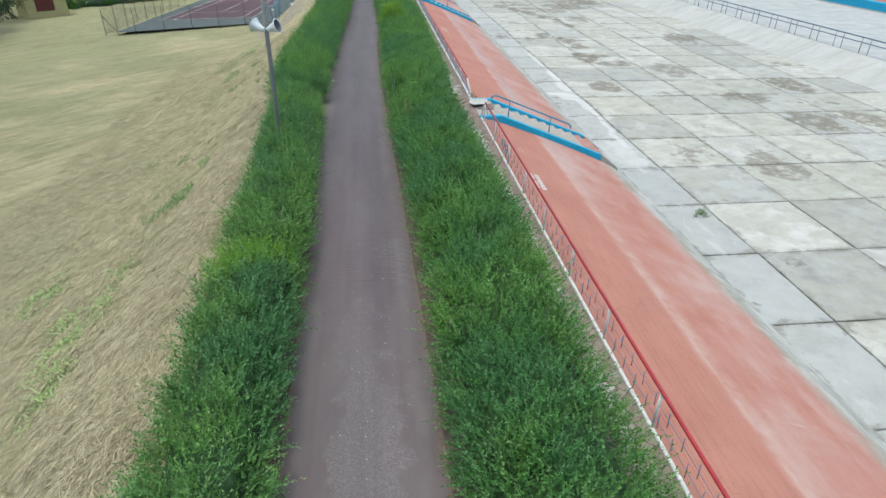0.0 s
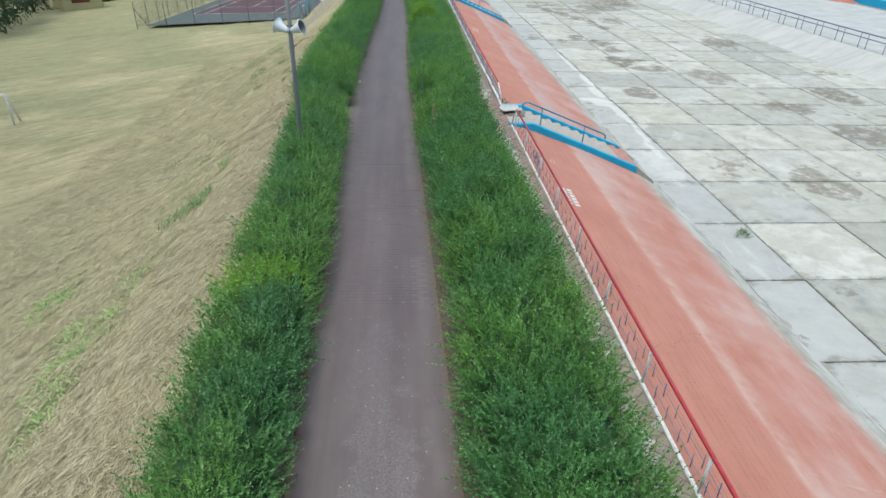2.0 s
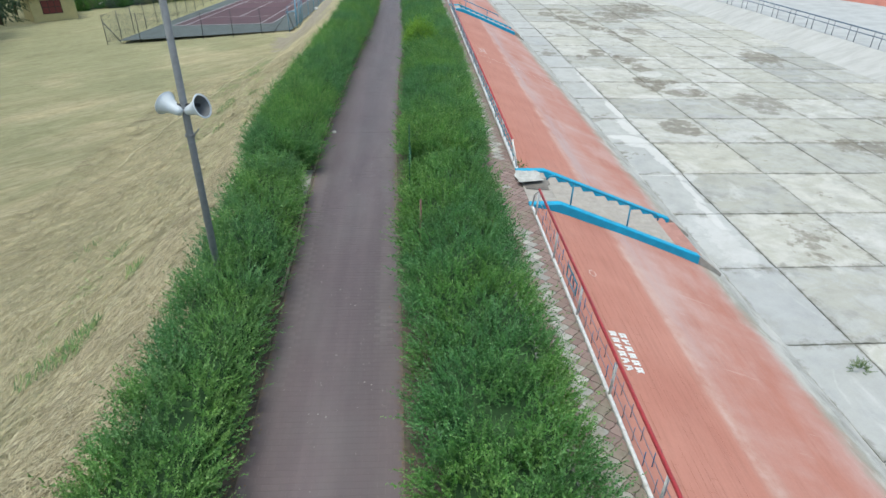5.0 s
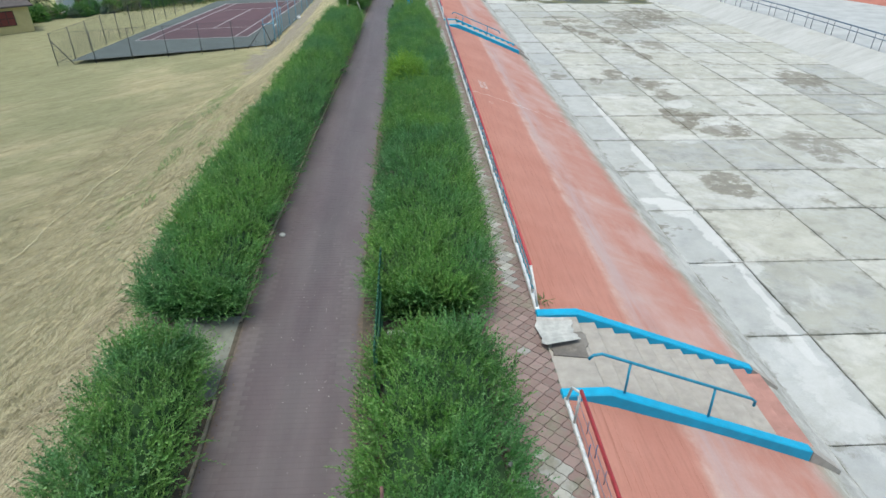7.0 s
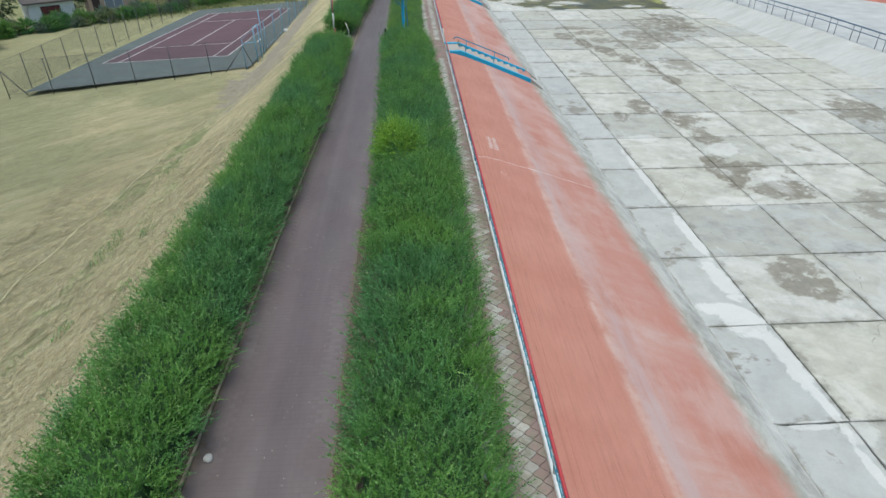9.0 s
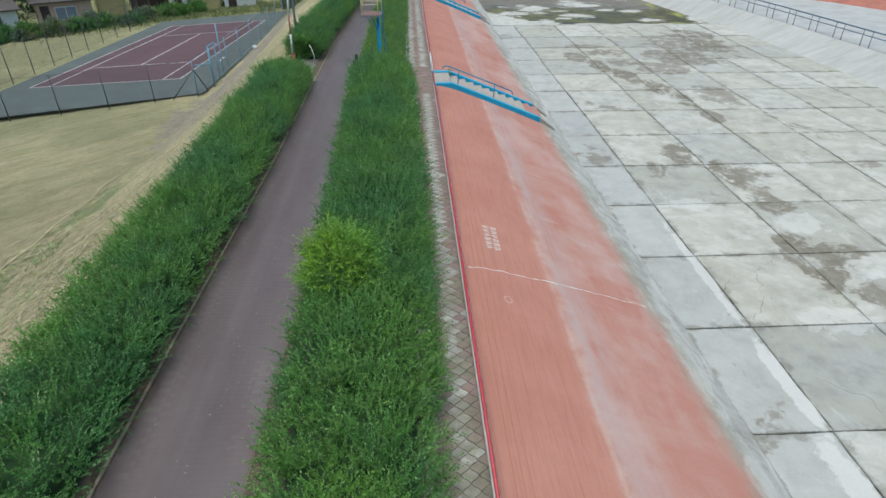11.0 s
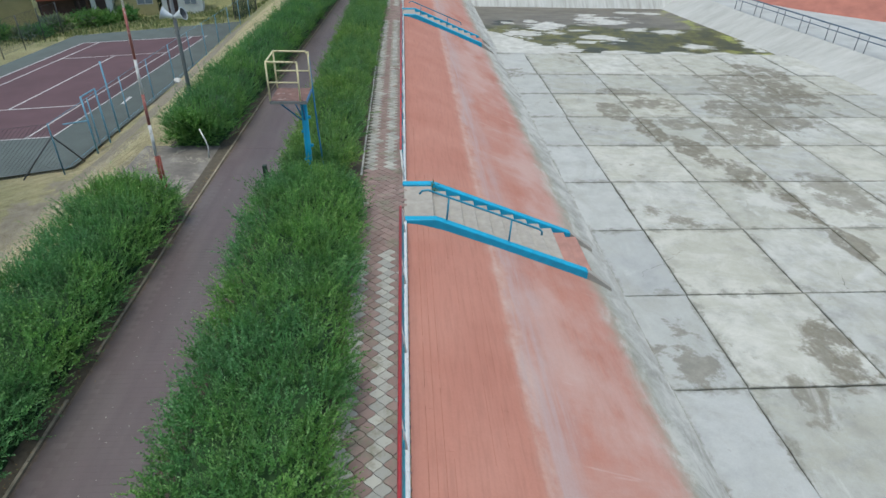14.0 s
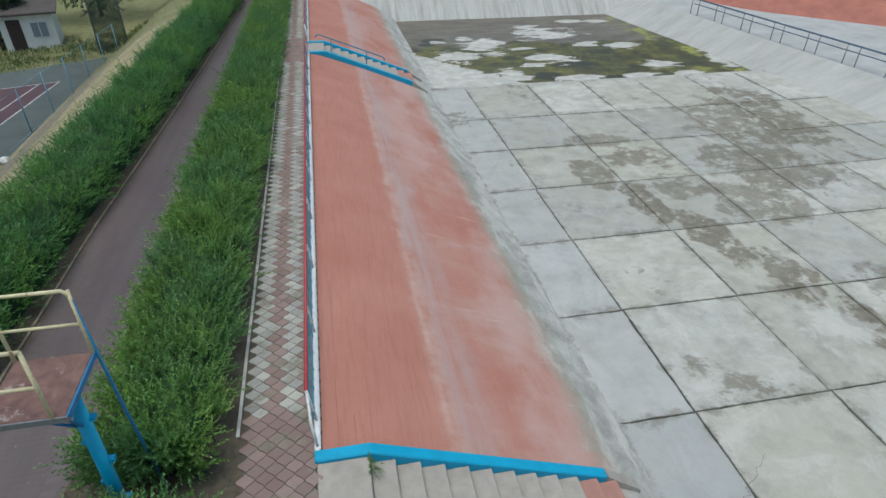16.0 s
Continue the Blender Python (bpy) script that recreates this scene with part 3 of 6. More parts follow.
def paver_pale(nt, bs, r=None):
    r = r or rand(nt)
    c = ramp(nt, r, [(0, (0.27, 0.27, 0.25)), (0.5, (0.33, 0.325, 0.295)), (1, (0.4, 0.39, 0.35))])
    c = mix(nt, mask(nt, noise_tex(nt, 7, 7, 0.7), 0.5, 0.72), c, (0.27, 0.25, 0.22))
    base(nt, bs, paver_dirt(nt, c))
    bump(nt, bs, noise_tex(nt, 60, 4), 0.3, 0.006)


M_PAVER = mat("reddish_paver", paver, 0.9)
M_PAVERPALE = mat("pale_paver", paver_pale, 0.9)
M_PAVERS = mat("reddish_pavers", lambda nt, bs: paver(nt, bs, island(nt)), 0.9)
M_PAVERSPALE = mat("pale_pavers", lambda nt, bs: paver_pale(nt, bs, island(nt)), 0.9)


# ---- helpers for meshes ----
def mesh_ob(name, verts, faces, material, parent=None, label="", smooth=False):
    me = bpy.data.meshes.new(name)
    me.from_pydata([tuple(v) for v in verts], [], [tuple(f) for f in faces])
    me.materials.append(material)
    if smooth:
        me.polygons.foreach_set("use_smooth", [True] * len(me.polygons))
    me.update()
    ob = new(name, me)
    if parent:
        ob.parent = parent
    return tagged(ob, label)


def part(name, bm, material, parent=None, label="", smooth=False):
    me = bpy.data.meshes.new(name)
    bm.normal_update()
    bm.to_mesh(me)
    bm.free()
    me.materials.append(material)
    if smooth:
        me.polygons.foreach_set("use_smooth", [True] * len(me.polygons))
    ob = new(name, me)
    if parent:
        ob.parent = parent
    return tagged(ob, label)


def thing(name, at, label, category, group="", kind="", turn=0):
    ob = new(name)
    ob.matrix_basis = pose(*at, 0, 0, turn)
    return tagged(ob, label, category, group, kind)


def box(bm, lo, hi, bevel=0.0):
    r = bmesh.ops.create_cube(bm, size=1)
    vs = r["verts"]
    for v in vs:
        v.co = Vector([(a + b) / 2 + c * (b - a) for a, b, c in zip(lo, hi, v.co)])
    if bevel:
        es = list({e for v in vs for e in v.link_edges})
        bmesh.ops.bevel(bm, geom=es, offset=bevel, segments=1, affect="EDGES")


def box_part(name, lo, hi, material, parent=None, label="", bevel=0.0):
    bm = bmesh.new()
    box(bm, lo, hi, bevel)
    return part(name, bm, material, parent, label)


def tube(bm, pts, r, n=8, r2=None):
    """A round bar along the points, closed at both ends; r2: its radius at the far end."""
    pts = [Vector(p) for p in pts]
    rings = []
    for i, p in enumerate(pts):
        d = (pts[min(i + 1, len(pts) - 1)] - pts[max(i - 1, 0)]).normalized()
        a = d.orthogonal().normalized() if not rings else (prev - d * prev.dot(d)).normalized()
        prev = a
        b = d.cross(a)
        rr = r if r2 is None else r + (r2 - r) * i / (len(pts) - 1)
        rings.append([bm.verts.new(p + (a * math.cos(q) + b * math.sin(q)) * rr) for q in [2 * math.pi * k / n for k in range(n)]])
    for r0, r1 in zip(rings, rings[1:]):
        for k in range(n):
            bm.faces.new((r0[k], r0[(k + 1) % n], r1[(k + 1) % n], r1[k]))
    bm.faces.new(rings[0][::-1])
    bm.faces.new(rings[-1])


def tube_part(name, pts, r, material, parent=None, label="", n=8, r2=None):
    bm = bmesh.new()
    tube(bm, pts, r, n, r2)
    return part(name, bm, material, parent, label, smooth=True)


def lathe(bm, profile, n=20, m=None):
    """A turned shape about z from (radius, height) pairs."""
    rings = [[bm.verts.new((r * math.cos(2 * math.pi * k / n), r * math.sin(2 * math.pi * k / n), z)) for k in range(n)] for r, z in profile]
    for r0, r1 in zip(rings, rings[1:]):
        for k in range(n):
            bm.faces.new((r0[k], r0[(k + 1) % n], r1[(k + 1) % n], r1[k]))
    if m:
        bmesh.ops.transform(bm, matrix=m, verts=[v for ring in rings for v in ring])


def lerp(x, xs, ys):
    return float(np.interp(x, xs, ys))


# ---- plan ----
Y0, Y1 = -14.0, 97.4            # the long side of the basin
KERB_X = 2.6                    # kerb at the head of the red bank
FLOOR_Z = -2.45
DEEP_Y = 80.3
STAIRS = [(23.25, 25.6), (54.9, 57.0), (78.7, 80.7)]


def path_left(y):
    return lerp(y, [-20, 8, 16, 28, 38, 47, 56, 64, 72, 90, 120], [-2.55, -2.58, -2.68, -3.1, -2.88, -2.6, -2.52, -2.36, -1.9, -1.1, -0.4])


def path_right(y):
    return lerp(y, [-20, 6, 18, 28, 36, 41, 47, 56, 58, 66, 74, 90, 120], [-0.3, -0.3, -0.56, -0.84, -0.88, -0.72, -0.78, -0.86, -0.68, -0.6, -0.36, 0.0, 0.4])


def out_l(y):
    return path_left(y) - lerp(y, [-20, 9, 22, 28, 40, 48, 56, 60, 120], [1.5, 1.55, 1.68, 2.05, 2.25, 2.35, 2.35, 2.15, 2.15])


def out_r(y):
    return path_left(y) + lerp(y, [34, 40, 56, 60], [0.08, 0.2, 0.2, 0.08])


def in_l(y):
    return path_right(y) - 0.03


def in_r(y):
    return lerp(y, [-20, 9, 13, 18, 21, 26, 30, 36, 44, 50, 55, 57.5, 120], [1.95, 2.05, 2.12, 1.95, 1.74, 1.85, 2.15, 2.18, 2.1, 1.86, 1.7, 1.6, 1.58])


# the bank below the hedge: a long soft slope by the open field, a steeper one by the tennis court
FIELD_X = [-2000, -120, -60, -24, -16, -13.5, -11.8, -10.2, -8.8, -7.4, -5.9, -5.0, -4.4]
FIELD_Z = [-8, -5.2, -4.3, -3.62, -3.5, -3.38, -3.14, -2.66, -2.05, -1.32, -0.5, -0.12, -0.03]
COURT_Z = [-8, -5.2, -4.3, -3.62, -3.5, -3.45, -3.42, -3.4, -2.5, -1.52, -0.46, -0.08, -0.03]


def field_zs(x, y):
    f = np.clip((np.asarray(y, float) - 46) / 12, 0, 1)
    return np.interp(x, FIELD_X, FIELD_Z) * (1 - f) + np.interp(x, FIELD_X, COURT_Z) * f


def field_z(x, y):
    return float(field_zs(x, y))


# ---- ground: field, bank and the land around, dipping under the basin ----
def ground_z(x, y):
    if x <= -4.6:
        z = field_z(x, y)
        if -30 < x < -5 and y < 70:
            z += 0.05 * noise.noise((x * 0.9, y * 0.35, 0)) + 0.03 * noise.noise((x * 2.1, y * 0.9, 3))
        return z
    inside = KERB_X + 0.2 < x < 60 and Y0 - 3 < y < 104
    return -3.6 if inside else -0.03


def build_ground():
    xs = [-2000, -600, -250, -120, -80] + list(np.arange(-60, -30, 3)) + list(np.arange(-30, -4.4, 0.4)) + [-4.5, -3, -1, 1, 2.7, 2.85, 10, 30, 59.9, 60.1, 90, 200, 600, 2000]
    ys = [-2000, -500, -100, -30, -17.1, -16.9] + list(np.arange(-12, 70, 0.8)) + list(np.arange(70, 103, 3)) + [103.9, 104.1, 115, 140, 200, 500, 2000]
    verts = [(x, y, ground_z(x, y)) for y in ys for x in xs]
    n = len(xs)
    faces = [(j * n + i, j * n + i + 1, (j + 1) * n + i + 1, (j + 1) * n + i) for j in range(len(ys) - 1) for i in range(n - 1)]
    ob = mesh_ob("ground", verts, faces, M_HAY, smooth=True)
    tagged(ob, "dry mown hay field with green patches falling away", "ground", kind="structure")


build_ground()


# ---- path between the hedges ----
def strip(name, left, right, z, material, label, category, y0=-14.0, y1=100.0, step=1.0, cols=4):
    ys = np.arange(y0, y1 + 0.01, step)
    verts, faces = [], []
    for y in ys:
        for k in range(cols + 1):
            f = k / cols
            verts.append((left(y) * (1 - f) + right(y) * f, y, z))
    for j in range(len(ys) - 1):
        for k in range(cols):
            a = j * (cols + 1) + k
            faces.append((a, a + 1, a + cols + 2, a + cols + 1))
    ob = mesh_ob(name, verts, faces, material)
    across = ob.data.attributes.new("across", "FLOAT", "POINT")
    across.data.foreach_set("value", [k / cols for _ in ys for k in range(cols + 1)])
    return tagged(ob, label, category, kind="structure")


strip("soil_bed", lambda y: out_l(y) + 0.3, lambda y: path_left(y) + 0.1, 0.0, M_SOIL, "brown leaf litter under the outer hedge", "soil")
strip("soil_bed", lambda y: path_right(y) - 0.1, lambda y: 1.75, 0.0, M_SOIL, "brown leaf litter under the poolside hedge", "soil")
path = strip("path", path_left, path_right, 0.009, M_PATHBED, "worn purplish footpath of small setts between two hedges", "path")


def kerb_run(name, side, y0, y1, label, material=None):
    verts, faces = [], []
    ys = np.arange(y0, y1, 1.0)
    for y in ys:
        x = side(y)
        wob = 0.015 * noise.noise((0, y * 0.7, 5))
        for dx, dz in ((-0.025, 0.0), (-0.025, 0.028), (0.025, 0.028), (0.025, 0.0)):
            verts.append((x + dx + wob, y, dz + wob))
    for j in range(len(ys) - 1):
        if noise.noise((ys[j] * 0.31, 2.0, 7)) > 0.28:
            continue
        for k in range(3):
            a = j * 4 + k
            faces.append((a, a + 1, a + 5, a + 4))
    return tagged(mesh_ob(name, verts, faces, material or M_KERB), label, "kerb", kind="structure")


kerb_run("kerb", lambda y: path_left(y) - 0.05, 19.5, 100, "narrow old concrete edging kerb along the footpath")


# ---- basin ----
def bank_z(x):
    return lerp(x, [2.66, 3.0, 3.5, 4.75, 6.2, 7.3, 7.9, 8.4, 8.6], [0.0, -0.05, -0.2, -0.68, -1.27, -1.72, -2.06, -2.44, -2.5])


def bank_section(y0, y1, from_x):
    xs = [2.66, 3.0, 3.5, 4.0, 4.4, 4.65, 4.8, 5.1, 5.6, 6.2, 6.8, 7.4, 7.8, 8.1, 8.4, 8.6]
    xs = [from_x] + [x for x in xs if x > from_x + 0.05]
    ys = np.linspace(y0, y1, max(2, int((y1 - y0) / 0.7)))
    verts = []
    for y in ys:
        for x in xs:
            wav = 0.025 * noise.noise((x * 0.5, y * 0.45, 1)) if x > 3.2 else 0
            verts.append((x, y, bank_z(x) + wav))
    n = len(xs)
    faces = [(j * n + i, j * n + i + 1, (j + 1) * n + i + 1, (j + 1) * n + i) for j in range(len(ys) - 1) for i in range(n - 1)]
    return verts, faces


cuts = [Y0] + [v for a, b in STAIRS for v in (a + 0.1, b - 0.1)] + [Y1]
bank = tagged(new("pool_bank"), "sloping basin side of faded red painted concrete", "pool bank", kind="structure")
for k, (a, b) in enumerate(zip(cuts, cuts[1:])):
    mesh_ob("bank_section", *bank_section(a, b, 7.25 if k % 2 else 2.66), M_BANK, bank, smooth=True)

# long narrow courses scored into the top of the bank
bm = bmesh.new()
rg = random.Random(6)
COURSES = 13


def bank_at(x, y):
    return bank_z(x) + (0.025 * noise.noise((x * 0.5, y * 0.45, 1)) if x > 3.2 else 0)


def score(pts, w):
    """A thin groove along points of the bank."""
    row = []
    for i, (x, y) in enumerate(pts):
        x1, y1 = pts[min(i + 1, len(pts) - 1)]
        x0, y0 = pts[max(i - 1, 0)]
        d = math.hypot(x1 - x0, y1 - y0)
        nx, ny = -(y1 - y0) / d * w, (x1 - x0) / d * w
        row.append((bm.verts.new((x + nx, y + ny, bank_at(x + nx, y + ny) + 0.005)), bm.verts.new((x - nx, y - ny, bank_at(x - nx, y - ny) + 0.005))))
    for p, q in zip(row, row[1:]):
        bm.faces.new((p[0], p[1], q[1], q[0]))


for k in range(COURSES):
    x = 2.9 + 0.128 * k
    y = Y0
    keep = (0.9, 0.9, 0.85, 0.6, 0.55, 0.5, 0.45, 0.5, 0.4, 0.35, 0.3, 0.25, 0.2)[k]
    while y < 95:
        ln = rg.uniform(0.8, 4.5)
        if rg.random() < (max(keep, 0.8) if y < 16 else keep * (0.15 if y > 56 else 1.0)):
            n = max(2, int(ln / 0.5))
            score([(x + 0.006 * noise.noise((k, (y + ln * i / n) * 0.8, 2)), y + ln * i / n) for i in range(n + 1)], 0.0035 if k < 3 else 0.0022)
            for _ in range(int(ln / 0.55) if y < 16 else rg.randint(0, 1)):
                yy = y + rg.uniform(0.1, ln)
                score([(x, yy), (x + 0.128, yy + rg.uniform(-0.01, 0.01))], 0.002)
        y += ln + rg.uniform(0, 0.4 if k < 3 else 1.6)
# a broken crack stepping from course to course
x, y = 3.1, 11.6
while x < 4.6:
    pts = [(x, y)]
    for _ in range(5):
        x, y = x + rg.uniform(0.03, 0.09), y + rg.uniform(-0.06, 0.1)
        pts.append((x, y))
    score(pts, 0.004)
    x, y = x + 0.03, y + rg.uniform(-0.08, 0.12)
M_GROOVE = plain("dark_score_lines", (0.36, 0.14, 0.1), 0.9, vary=0.5, scale=2)
tagged(part("score_line", bm, M_GROOVE, bank), kind="stuff")

# base sheet below the slabs
tagged(mesh_ob("pool_base", [(8.3, Y0, -2.5), (60, Y0, -2.5), (60, DEEP_Y, -2.5), (8.3, DEEP_Y, -2.5)], [(0, 1, 2, 3)], plain("mossy_joint_fill", (0.075, 0.075, 0.05), 0.95, vary=0.5, scale=4)),
       "dark mossy fill in the joints of the basin floor", "floor", kind="structure")
pool_floor = tagged(new("pool_floor"), "weathered grey concrete slab floor of an empty basin", "floor", kind="structure")
COLS = [8.42, 10.15, 13.45, 16.42, 19.42, 22.4, 25.4, 28.3]
ROWS = [DEEP_Y - 0.0] + [31.05 + 3.44 * k for k in range(13, -14, -1)]
rng = random.Random(4)


def slab(x0, x1, y0, y1):
    g = [0.003 + 0.010 * rng.random() for _ in range(4)]
    lift = 0.012 * rng.random()
    x0, x1, y0, y1 = x0 + g[0], x1 - g[1], y0 + g[2], y1 - g[3]
    t, b = FLOOR_Z + lift, -2.52
    rim = 0.012
    edge = []
    m = 12
    for (ax, ay), (bx, by) in (((x0, y0), (x1, y0)), ((x1, y0), (x1, y1)), ((x1, y1), (x0, y1)), ((x0, y1), (x0, y0))):
        for i in range(m):
            f = i / m
            j = (0.03 * rng.random() ** 2 - 0.004) if i else 0.0
            nx, ny = (by - ay), -(bx - ax)
            ln = math.hypot(nx, ny)
            edge.append((ax + (bx - ax) * f - nx / ln * j, ay + (by - ay) * f - ny / ln * j))
    n = len(edge)
    cx, cy = (x0 + x1) / 2, (y0 + y1) / 2
    tilt = [0.006 * (rng.random() - 0.5) for _ in range(2)]
    verts = [(x, y, b) for x, y in edge] + [(x, y, t - rim) for x, y in edge]
    verts += [(x + rim * (1 if x < cx else -1), y + rim * (1 if y < cy else -1), t + tilt[0] * (x - cx) + tilt[1] * (y - cy)) for x, y in edge]
    faces = [(i, (i + 1) % n, n + (i + 1) % n, n + i) for i in range(n)]
    faces += [(n + i, n + (i + 1) % n, 2 * n + (i + 1) % n, 2 * n + i) for i in range(n)]
    faces.append(tuple(range(2 * n, 3 * n)))
    return verts, faces


for y1, y0 in zip(ROWS, ROWS[1:]):
    cols = [COLS[0]] + [x + rng.uniform(-0.04, 0.04) for x in COLS[1:]]
    for x0, x1 in zip(cols, cols[1:]):
        ya, yb = rng.uniform(0, 0.008), rng.uniform(0, 0.008)
        mesh_ob("slab", *slab(x0, x1, y0 + ya, y1 - yb), M_CONC, pool_floor)


def sheet(name, pts, material, label, category, nx=14, ny=40, wav=0.03):
    """A gently uneven sheet between four corners, given round its edge."""
    a, b, c, d = [Vector(p) for p in pts]
    verts = []
    for j in range(ny + 1):
        for i in range(nx + 1):
            u, w = i / nx, j / ny
            p = (a * (1 - u) + b * u) * (1 - w) + (d * (1 - u) + c * u) * w
            if 0 < i < nx and 0 < j < ny:
                p.z += wav * noise.noise((p.x * 0.4, p.y * 0.4, 2))
            verts.append(p)
    faces = [(j * (nx + 1) + i, j * (nx + 1) + i + 1, (j + 1) * (nx + 1) + i + 1, (j + 1) * (nx + 1) + i) for j in range(ny) for i in range(nx)]
    return tagged(mesh_ob(name, verts, faces, material, smooth=True), label, category, kind="structure")


# cracks wandering across some slabs
rc = random.Random(12)
M_CRACK = plain("dark_crack", (0.1, 0.1, 0.08), 0.95, vary=0.4, scale=5)
for _ in range(38):
    x, y = rc.uniform(8.8, 22), rc.uniform(14, 78)
    a = rc.uniform(0, 6.28)
    bm = bmesh.new()
    prev = None
    n = rc.randint(6, 22)
    for k in range(n):
        w = 0.0045 * (1 - abs(2 * k / n - 1)) + 0.001
        c_, s_ = -math.sin(a), math.cos(a)
        cur = (bm.verts.new((x + c_ * w, y + s_ * w, FLOOR_Z + 0.02)), bm.verts.new((x - c_ * w, y - s_ * w, FLOOR_Z + 0.02)))
        if prev:
            bm.faces.new((prev[0], prev[1], cur[1], cur[0]))
        prev = cur
        b = a + rc.uniform(-0.9, 0.9)
        x, y = min(x + 0.15 * math.cos(b), 24.5), y + 0.15 * math.sin(b)
        x = max(x, 8.6)
    part("crack", bm, M_CRACK, pool_floor)

# far side of the basin
EDGE_Y = [Y0, 66, 76, 84, 90, 97.8]
FOOT_X, RAIL_X = [28.2, 28.0, 27.5, 26.8, 26.0, 25.0], [31.2, 30.6, 29.8, 28.9, 28.3, 28.0]
RED_X, TOP_X = [47.0, 46.3, 42.4, 38.6, 33.0, 29.5], [51.0, 50.0, 46.5, 42.0, 37.0, 34.0]


def loft(name, left, right, z0, z1, material, label, category, nx=12, ny=80, wav=0.03):
    """A gently uneven sheet between two lines given at EDGE_Y."""
    verts = []
    for j in range(ny + 1):
        y = Y0 + (97.8 - Y0) * j / ny
        xa, xb = lerp(y, EDGE_Y, left), lerp(y, EDGE_Y, right)
        za = lerp(y, EDGE_Y, z0)
        for i in range(nx + 1):
            f = i / nx
            x = xa + (xb - xa) * f
            verts.append((x, y, za + (z1 - za) * f + (wav * noise.noise((x * 0.4, y * 0.4, 2)) if 0 < i < nx else 0)))
    faces = [(j * (nx + 1) + i, j * (nx + 1) + i + 1, (j + 1) * (nx + 1) + i + 1, (j + 1) * (nx + 1) + i) for j in range(ny) for i in range(nx)]
    return tagged(mesh_ob(name, verts, faces, material, smooth=True), label, category, kind="structure")


loft("far_apron", FOOT_X, RAIL_X, [-2.5, -2.5, -2.5, -2.72, -2.76, -2.8], -1.45, M_STREAK, "lime-streaked concrete apron rising to a railing", "pool bank")
loft("shallow_floor", RAIL_X, RED_X, [-1.45] * 6, -1.35, M_SHALLOW, "pale streaked floor of the shallow basin", "floor")
loft("far_red_bank", RED_X, TOP_X, [-1.35] * 6, 0.4, M_REDBANK, "red painted concrete bank of the shallow basin", "pool bank")
sheet("deep_floor", [(8.3, DEEP_Y, -2.62), (27.9, DEEP_Y, -2.62), (25.8, 97.4, -2.72), (7.0, 97.4, -2.72)], M_MOSS, "wet mossy floor of the deep end", "floor", wav=0.02)
box_part("deep_edge", (8.4, DEEP_Y - 0.14, -2.75), (27.4, DEEP_Y + 0.16, -2.43), M_CONC, pool_floor, "pale concrete lip of the deep end", 0.03)
sheet("end_wall", [(6.5, 96.9, -2.75), (31.0, 96.9, -2.75), (33.0, 99.6, -0.6), (3.5, 99.6, -0.6)], M_ENDWALL, "stained pale concrete end wall of the basin", "pool bank", wav=0.05)
sheet("end_red_bank", [(2.8, 99.6, -0.62), (34.0, 99.6, -0.62), (37.0, 103.8, 0.25), (2.7, 103.8, 0.25)], M_REDBANK, "red painted concrete strip above the end wall", "pool bank")


